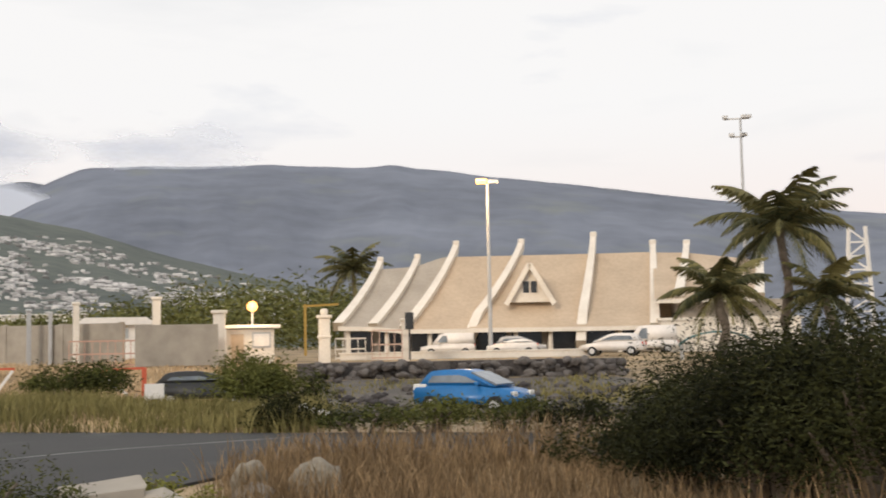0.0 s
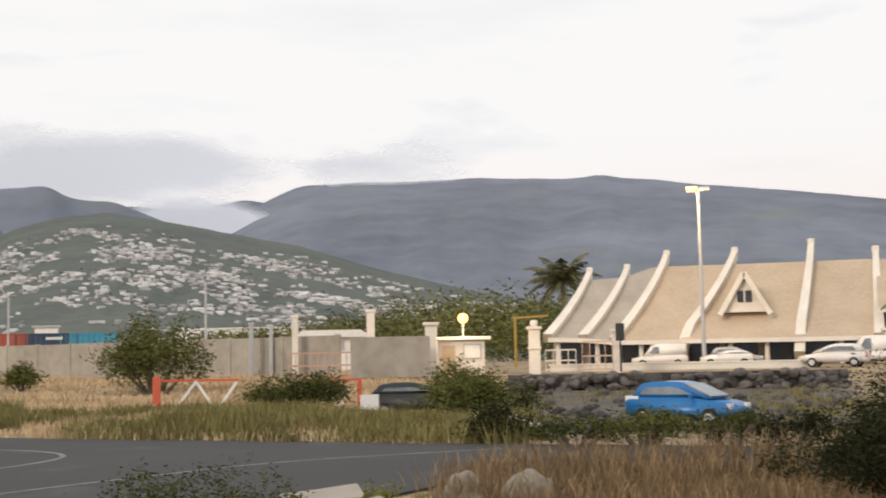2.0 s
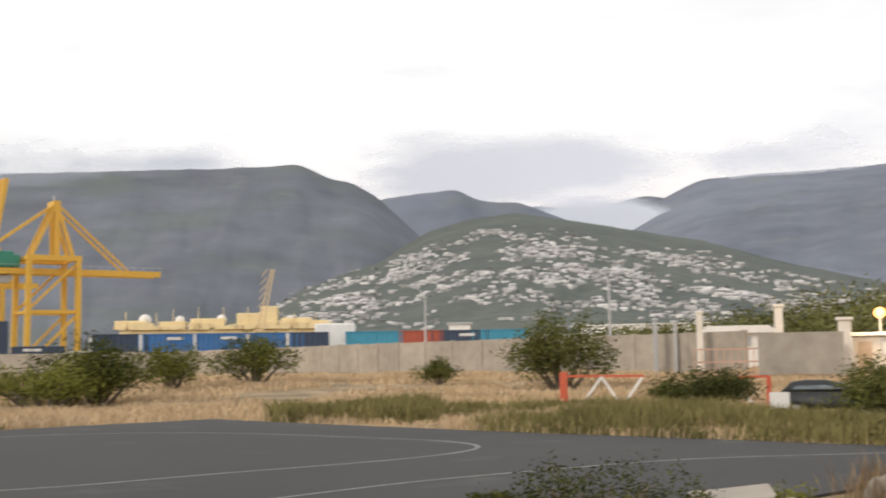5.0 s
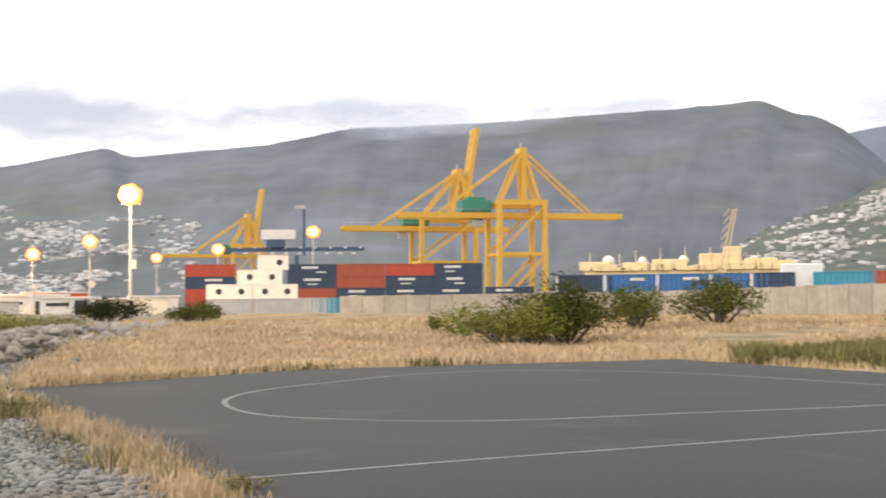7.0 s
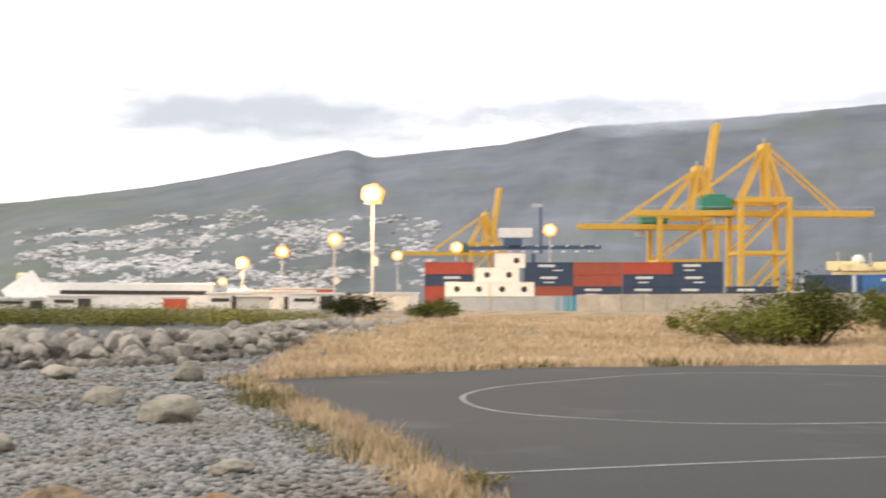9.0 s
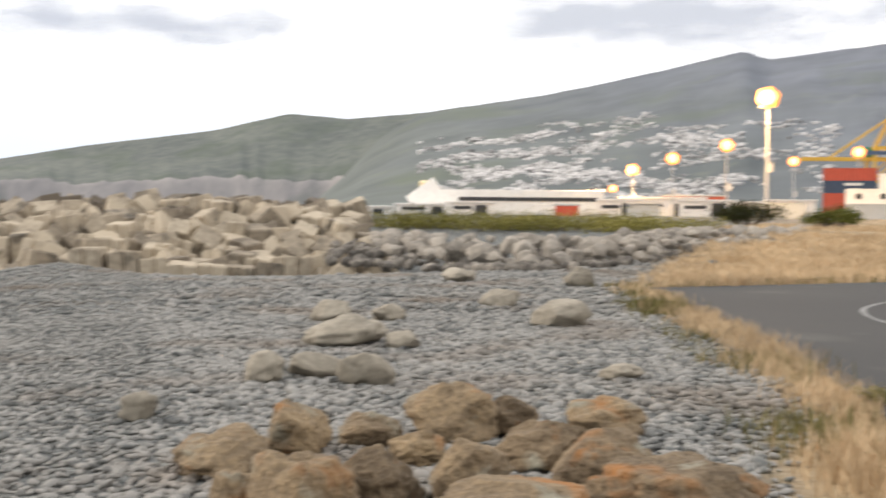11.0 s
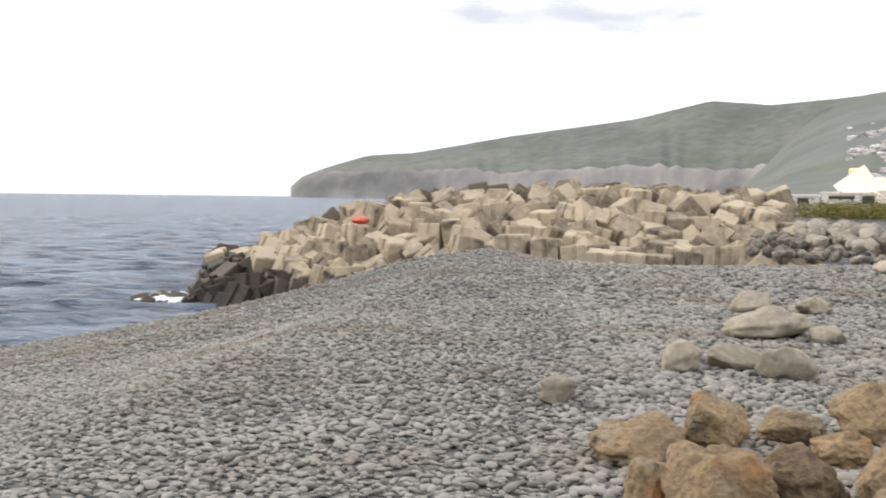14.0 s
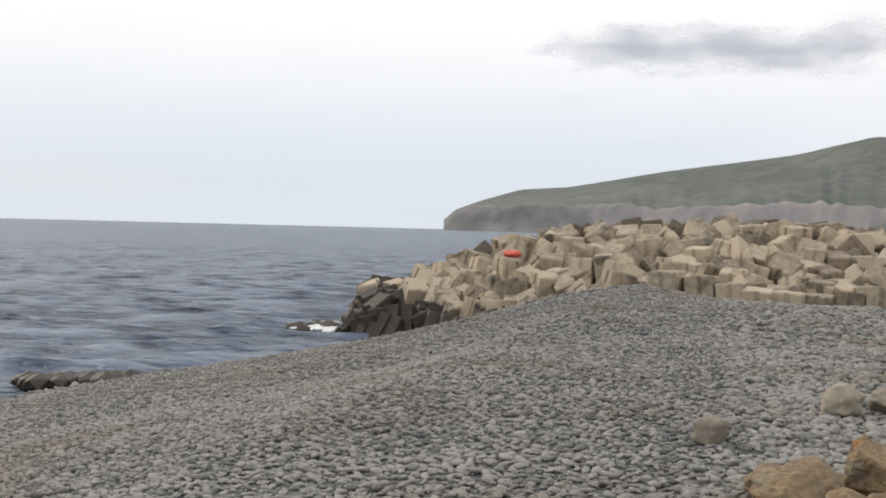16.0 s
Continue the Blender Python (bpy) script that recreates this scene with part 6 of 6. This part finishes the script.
# ---- cars ----
def car(place, turn, paint, label, long=3.8, high=1.45, van=False, category="car"):
    """Body lofted from a side outline with tucked-in glass, wheels with rims, lamps."""
    root = thing("car" if not van else "van", place, turn, label, category)
    n = long / 3.8
    low = [(-1.88, 0.45), (-1.9, 0.82), (-1.75, 0.95), (0.55, 0.95), (1.55, 0.80), (1.88, 0.62), (1.88, 0.36), (-1.85, 0.32)]
    if van:
        cab = [(-1.85, 0.95), (-1.82, high - 0.08), (-1.7, high), (0.1, high), (0.5, high - 0.1), (1.05, 0.92)]
        glass = [(0.0, 1.02), (0.02, high - 0.16), (0.42, high - 0.2), (0.86, 1.02)]
    else:
        cab = [(-1.72, 0.93), (-1.35, high - 0.06), (-0.9, high), (-0.15, high), (0.15, high - 0.07), (1.22, 0.90)]
        glass = [(-1.42, 1.0), (-1.18, high - 0.14), (-0.2, high - 0.12), (0.06, high - 0.16), (0.86, 1.0)]

    def loft(outline, w0, w1, z0, z1):
        bm = bmesh.new()
        left, right = [], []
        for x, z in outline:
            w = w0 + (w1 - w0) * min(1, max(0, (z - z0) / (z1 - z0)))
            left.append(bm.verts.new((x * n, -w, z)))
            right.append(bm.verts.new((x * n, w, z)))
        bm.faces.new(left)
        bm.faces.new(right[::-1])
        k = len(left)
        for i in range(k):
            bm.faces.new((left[i], right[i], right[(i + 1) % k], left[(i + 1) % k]))
        bmesh.ops.recalc_face_normals(bm, faces=bm.faces[:])
        bmesh.ops.bevel(bm, geom=bm.edges[:], offset=0.05, segments=2, affect="EDGES")
        return bm
    part("body", loft(low, 0.80, 0.84, 0.3, 0.9), paint, root, smooth=True)
    part("cabin", loft(cab, 0.80, 0.62, 0.92, high), paint, root, smooth=True)
    part("side_window", loft(glass, 0.84, 0.655, 0.92, high), CAR_GLASS, root, "tinted side glass")
    screen = beamed((1.16 * n, 0, 0.97), (0.24 * n, 0, high - 0.09), 1.22, 0.06) if not van else beamed((0.98 * n, 0, 0.98), (0.40 * n, 0, high - 0.12), 1.25, 0.06)
    part("windscreen", screen, CAR_GLASS, root)
    for x in (-1.2, 1.2):
        for y in (-0.76, 0.76):
            bm = bmesh.new()
            bmesh.ops.create_cone(bm, cap_ends=True, segments=20, radius1=0.31, radius2=0.31, depth=0.2, matrix=Matrix.Translation((x * n, y, 0.31)) @ pose(0, 0, 0, 90, 0, 0))
            wheel = part("wheel", bm, RUBBER, root)
            bm = bmesh.new()
            bmesh.ops.create_cone(bm, cap_ends=True, segments=16, radius1=0.19, radius2=0.19, depth=0.22, matrix=Matrix.Translation((x * n, y, 0.31)) @ pose(0, 0, 0, 90, 0, 0))
            part("rim", bm, STEEL, wheel)
    for y in (-0.6, 0.6):
        part("headlight", boxed((0.12, 0.3, 0.16), (1.80 * n, y, 0.68), bevel=0.03), OFF_WHITE, root)
        part("tail_light", boxed((0.08, 0.2, 0.24), (-1.88 * n, y, 0.8), bevel=0.02), RED_PAINT, root)
        part("mirror", boxed((0.14, 0.2, 0.12), (0.62 * n, y * 1.55, 1.02), bevel=0.03), paint, root)
    return root


BLUE_CAR = plain("bright_blue_car_paint", (0.02, 0.17, 0.44), 0.3)
WHITE_CAR = plain("white_car_paint", (0.78, 0.74, 0.70), 0.35)
SILVER = plain("silver_car_paint", (0.55, 0.53, 0.52), 0.35, 0.3)


def on(az, r):
    p = bearing(az, r)
    return (p.x, p.y, gz(p.x, p.y) - 0.03)


blue_car = car(on(-1.4, 41), -30, BLUE_CAR, "bright blue small hatchback parked on a rough track", 3.8, 1.46)
part("stripe", boxed((0.5, 1.62, 0.4), (-1.62, 0, 0.80), bevel=0.03), OFF_WHITE, blue_car, "pale checked stripe on the tail")
car(on(-0.2, 96), 184, WHITE_CAR, "white panel van parked beside the house", 4.2, 1.8, True, "van")
car(on(-3.6, 93), -8, SILVER, "silver hatchback parked before the veranda", 3.9, 1.45)
car(on(-3.2, 88), 180, WHITE_CAR, "low white car parked behind a wall", 3.6, 1.2)
car(on(-7.9, 84), 160, WHITE_CAR, "white car with dark glass beside a bush", 4.2, 1.5)
car(on(-9.4, 96), 180, WHITE_CAR, "white box van beside the house", 4.6, 2.1, True, "van")
shade = thing("canopy", bearing(-12.6, 60, 0.8), -12.6, "teal curved canopy half hidden by bushes", "canopy")
bm = bmesh.new()
for i in range(9):
    a0, a1 = math.pi * (0.15 + 0.7 * i / 9), math.pi * (0.15 + 0.7 * (i + 1) / 9)
    v = [bm.verts.new(p) for p in ((math.cos(a0) * 2.0, -1.5, math.sin(a0) * 1.1 + 0.2), (math.cos(a1) * 2.0, -1.5, math.sin(a1) * 1.1 + 0.2), (math.cos(a1) * 2.0, 1.5, math.sin(a1) * 1.1 + 0.2), (math.cos(a0) * 2.0, 1.5, math.sin(a0) * 1.1 + 0.2))]
    bm.faces.new(v)
bmesh.ops.remove_doubles(bm, verts=bm.verts[:], dist=0.001)
bmesh.ops.solidify(bm, geom=bm.faces[:], thickness=0.06)
part("cover", bm, plain("teal_canvas", (0.05, 0.20, 0.22), 0.8), shade)
for x in (-1.7, 1.7):
    for y in (-1.4, 1.4):
        part("leg", beamed((x, y, 0), (x, y, 0.75), 0.07), STEEL, shade)

# ---- gate court: low walls, pillars, huts ----
low_wall = thing("wall_court", bearing(-1.5, 84, 0.75), -1.5, "low pale wall before the house yard", "wall", kind="structure")
part("wall", boxed((17.5, 0.3, 0.55), (-0.5, 0, 0.2), bevel=0.03), RIB_WHITE, low_wall)
part("coping", boxed((17.7, 0.42, 0.1), (-0.5, 0, 0.5), bevel=0.02), RIB_WHITE, low_wall)
for k, (az, r, w, h, mat, label) in enumerate(((5.5, 80, 0.75, 2.9, RIB_WHITE, "stout white gate pillar with a cap"), (1.75, 80, 0.5, 2.6, RIB_WHITE, "white gate pillar"),
                                               (10.3, 78, 0.75, 3.3, RIB_WHITE, "square pale pillar beside a gatehouse"), (13.1, 84, 0.55, 4.3, RIB_WHITE, "tall pale chimney-like pillar"),
                                               (16.6, 84, 0.4, 4.0, RIB_WHITE, "slim pale pillar behind a wall"), (18.6, 86, 0.3, 3.6, STEEL, "grey post with a small cap"), (17.7, 86, 0.25, 3.4, STEEL, "thin grey post"))):
    p = bearing(az, r)
    root = thing("pillar", (p.x, p.y, gz(p.x, p.y) - 0.05), az, label, "pillar")
    part("shaft", boxed((w, w, h), (0, 0, h / 2), bevel=0.04), mat, root)
    part("cap", boxed((w * 1.35, w * 1.35, 0.2), (0, 0, h + 0.1), bevel=0.05), mat, root)
    if k == 0:
        part("ball", boxed((0.5, 0.5, 0.45), (0, 0, h + 0.4), bevel=0.18), mat, root)
        part("band", boxed((0.9, 0.9, 0.16), (0, 0, 1.7), bevel=0.03), mat, root)


def gate(az0, az1, r, h, mat, label):
    a, b = bearing(az0, r), bearing(az1, r)
    mid = (a + b) / 2
    root = thing("metal_gate", (mid.x, mid.y, gz(mid.x, mid.y)), math.degrees(math.atan2(b.y - a.y, b.x - a.x)), label, "gate")
    w = (b - a).length
    for z in (0.25, h * 0.55, h):
        part("rail", beamed((-w / 2, 0, z), (w / 2, 0, z), 0.09), mat, root)
    n = max(3, int(w / 0.4))
    for k in range(n + 1):
        x = -w / 2 + w * k / n
        part("upright", beamed((x, 0, 0.1), (x, 0, h), 0.05), mat, root)


gate(5.0, 3.6, 80, 1.5, RIB_WHITE, "pale metal bar gate between pillars")
# Warm pinkish lamplight is put into this gate's paint colour.
gate(3.3, 1.9, 79, 2.0, plain("lamplit_pink_paint", (0.60, 0.42, 0.33)), "tall pinkish slatted gate")
gate(16.9, 13.9, 76, 1.7, plain("rust_pink_rail", (0.55, 0.34, 0.26)), "low pinkish railing before a wall")
signal = thing("traffic_light", bearing(1.55, 79, 0.8), 1.5, "black traffic signal box on a post", "traffic light")
part("post", tubed([(0, 0, 0), (0, 0, 2.2)], [0.06, 0.06], 8), DARK, signal)
part("head", boxed((0.55, 0.4, 1.1), (0, 0, 2.5), bevel=0.05), DARK, signal)
hut = thing("gatehouse", bearing(8.9, 80, 0.75), 9, "small cream gatehouse with a flat overhanging roof", "gatehouse")
part("wall", boxed((3.0, 2.6, 2.2), (0, 0, 1.1), bevel=0.03), RIB_WHITE, hut)
part("roof", boxed((3.6, 3.2, 0.22), (0.1, 0, 2.35), bevel=0.04), OFF_WHITE, hut)
# Off-white paint stands for light in this window; the pane doesn't glow.
win = part("window", boxed((1.0, 0.08, 0.8), (0.7, -1.32, 1.5)), OFF_WHITE, hut, "pale window painted as if lit")
part("window_frame", boxed((1.16, 0.05, 0.96), (0.7, -1.31, 1.5)), STEEL, win)
part("door", boxed((0.8, 0.08, 1.9), (-0.8, -1.32, 0.95)), ROOF, hut)
panel_wall = thing("wall_panel", bearing(12.2, 76, 0.75), 12.2, "plain beige rendered wall panel", "wall", kind="structure")
part("wall", boxed((4.9, 0.25, 2.5), (0, 0, 1.25), bevel=0.02), CONCRETE, panel_wall)
office = thing("office_hut", bearing(14.9, 105, 0.9), 15, "low hut with a shallow white roof behind a wall", "hut")
part("wall", boxed((5.4, 4, 2.9), (0, 0, 1.45)), OFF_WHITE, office)
bm = bmesh.new()
prof = [(-3.3, 2.9), (-2.4, 3.5), (2.4, 3.5), (3.3, 2.9)]
v0 = [bm.verts.new((x, -2.6, z)) for x, z in prof]
v1 = [bm.verts.new((x, 2.6, z)) for x, z in prof]
bm.faces.new(v0)
bm.faces.new(v1[::-1])
for i in range(4):
    bm.faces.new((v0[i], v1[i], v1[(i + 1) % 4], v0[(i + 1) % 4]))
bmesh.ops.recalc_face_normals(bm, faces=bm.faces[:])
part("roof", bm, OFF_WHITE, office)
for x in (-1.6, 0.4):
    part("window", boxed((1.2, 0.1, 0.8), (x, -2.03, 2.2)), BOX_GREY, office)
truck = thing("truck", bearing(11.4, 110, 0.9), 11.4, "long low white lorry roof behind a wall", "truck")
part("body", boxed((6.5, 2.4, 2.6), (0, 0, 1.5), bevel=0.15), OFF_WHITE, truck)
part("cab", boxed((1.6, 2.3, 2.0), (4.2, 0, 1.2), bevel=0.2), OFF_WHITE, truck)
MUSTARD = plain("faded_mustard_paint", (0.42, 0.26, 0.05))
goal = thing("height_gantry", bearing(5.6, 118, 0.9), 5, "yellow steel gantry frame before the woods", "gantry")
part("upright", beamed((-1.6, 0, 0), (-1.6, 0, 4.9), 0.24), MUSTARD, goal)
part("crossbar", beamed((-1.8, 0, 4.7), (1.6, 0, 4.85), 0.2), MUSTARD, goal)

# lava-stone bank before the court
bank = thing("stone_wall", bearing(-0.5, 62, 0), 0, "dark lava-stone retaining wall below the yard", "wall", kind="structure")
stones = [rock_mesh("stone", s + 0.5, LAVA, 2, 0.25, 0.85) for s in range(5)]
rng = random.Random(15)
for k in range(280):
    az = rng.uniform(-8.5, 6.2)
    r = 63 + rng.random() * 1.2
    p = bearing(az, r, -0.45 + 1.3 * rng.random())
    ob = new("stone", rng.choice(stones))
    ob.parent = bank
    s = rng.uniform(0.3, 0.62)
    ob.matrix_world = pose(*p, rng.uniform(-20, 20), rng.uniform(-20, 20), rng.uniform(0, 360)) @ Matrix.Diagonal((s * 1.3, s, s, 1))
core = bmesh.new()
for k in range(15):
    a = bearing(6.2 - k, 64.6, 0.05)
    box(core, (1.3, 1.6, 1.7), bank.matrix_world.inverted() @ a, 6.2 - k)
part("core", core, LAVA, bank)

# red barrier
BARRIER_RED = plain("barrier_red_paint", (0.60, 0.12, 0.06), 0.6)
bar_root = thing("barrier", on(20.9, 56), 21, "red swing barrier with white braces across a track", "barrier")
part("post", boxed((0.34, 0.34, 1.35), (-1.9, 0, 0.67), bevel=0.03), BARRIER_RED, bar_root)
part("rail", beamed((-1.8, 0, 1.15), (1.7, 0, 1.12), 0.1), BARRIER_RED, bar_root)
for x0, z0, x1, z1 in ((-0.9, 0.15, -0.2, 1.1), (-0.2, 1.1, 0.5, 0.05), (0.9, 0.05, 1.6, 1.05)):
    part("brace", beamed((x0, 0, z0), (x1, 0, z1), 0.12), OFF_WHITE, bar_root)
bar_two = thing("barrier", on(14.6, 54), 15, "end of a red barrier with white braces", "barrier")
part("rail", beamed((-0.9, 0, 1.15), (0.9, 0, 1.2), 0.1), BARRIER_RED, bar_two)
part("post", boxed((0.2, 0.2, 1.25), (0.9, 0, 0.6)), BARRIER_RED, bar_two)
part("brace", beamed((-0.8, 0, 0.9), (0.2, 0, 0.1), 0.12), OFF_WHITE, bar_two)
sign = thing("notice_board", on(13.2, 41), 13, "small white board on two legs", "notice board")
part("board", boxed((0.62, 0.05, 0.5), (0, 0, 0.72), bevel=0.01), OFF_WHITE, sign)
for x in (-0.24, 0.22):
    part("leg", boxed((0.12, 0.06, 0.75), (x, 0.02, 0.32)), OFF_WHITE, sign)
car(on(11.0, 46.5), 10, DARK, "dark car mostly hidden behind a bush", 3.8, 1.35)
heap = thing("rubble", on(7.0, 32), 0, "pale broken rubble heap behind a shrub", "rubble")
bm = bmesh.new()
for k in range(16):
    box(bm, (rng.uniform(0.2, 0.6), rng.uniform(0.2, 0.5), rng.uniform(0.15, 0.4)), (rng.uniform(-0.9, 0.9), rng.uniform(-0.3, 0.3), rng.uniform(0.05, 0.35)), rng.uniform(0, 90), rng.uniform(-30, 30), 0.03)
part("chunks", bm, OFF_WHITE, heap)


# rough dark track below the yard
TRACK = material("dark_gravel_track", (0.045, 0.040, 0.036), (0.13, 0.115, 0.10), 0.7, 12, 0.9, 0.6, depth=0.03)
aa, rr = np.meshgrid(np.linspace(-11, 8.5, 60), np.linspace(29, 62.5, 50), indexing="ij")
xx, yy = -np.sin(np.radians(aa)) * rr, np.cos(np.radians(aa)) * rr
rise = np.minimum(1, 4 * np.minimum((aa + 11) / 19.5, 1 - (aa + 11) / 19.5)) * np.minimum(1, 4 * np.minimum((rr - 29) / 33.5, 1 - (rr - 29) / 33.5 + 0.2))
uneven = np.array([noise.noise(Vector((float(a), float(b), 1.0)) * 0.3) for a, b in zip(xx.ravel(), yy.ravel())]).reshape(xx.shape)
tagged(grid_mesh("track", xx, yy, ground_z(xx, yy) - 0.10 + 0.12 * rise + 0.03 * uneven * rise, TRACK), "rough dark gravel track below a stone wall", "track", kind="structure")
rng = random.Random(31)
loose = bmesh.new()
for k in range(260):
    p = bearing(rng.uniform(-10, 8), rng.uniform(31, 61))
    s = rng.uniform(0.08, 0.3)
    bmesh.ops.create_icosphere(loose, subdivisions=1, radius=s, matrix=Matrix.Translation((p.x, p.y, gz(p.x, p.y) + s * 0.3)) @ Matrix.Diagonal((1.3, 1, 0.8, 1)))
tagged(new("loose_stones", mesh_of("loose_stones", loose, LAVA)), "dark loose stones on a gravel track", "stones", kind="stuff")
grass("track_weeds", scatter(2600, lambda x, y, az, r, g: patchy(x, y, 0.0, 0.25, 4), -11, 9, 30, 61, 17), GREEN_GRASS, "patchy green weeds on a rough track", 17, 0.3)
for k, (az, r, w, h) in enumerate(((16.8, 12.6, 1.0, 0.36), (19.6, 12.8, 1.3, 0.45), (24.0, 13.2, 1.2, 0.4), (11.5, 13.2, 0.9, 0.42), (26.5, 15.0, 0.9, 0.3))):
    p = bearing(az, r)
    bush((p.x, p.y, gz(p.x, p.y)), w, h, 900, 0.06, LEAF, 140 + k, "straggly green weed at a tarmac edge", lobes=6)
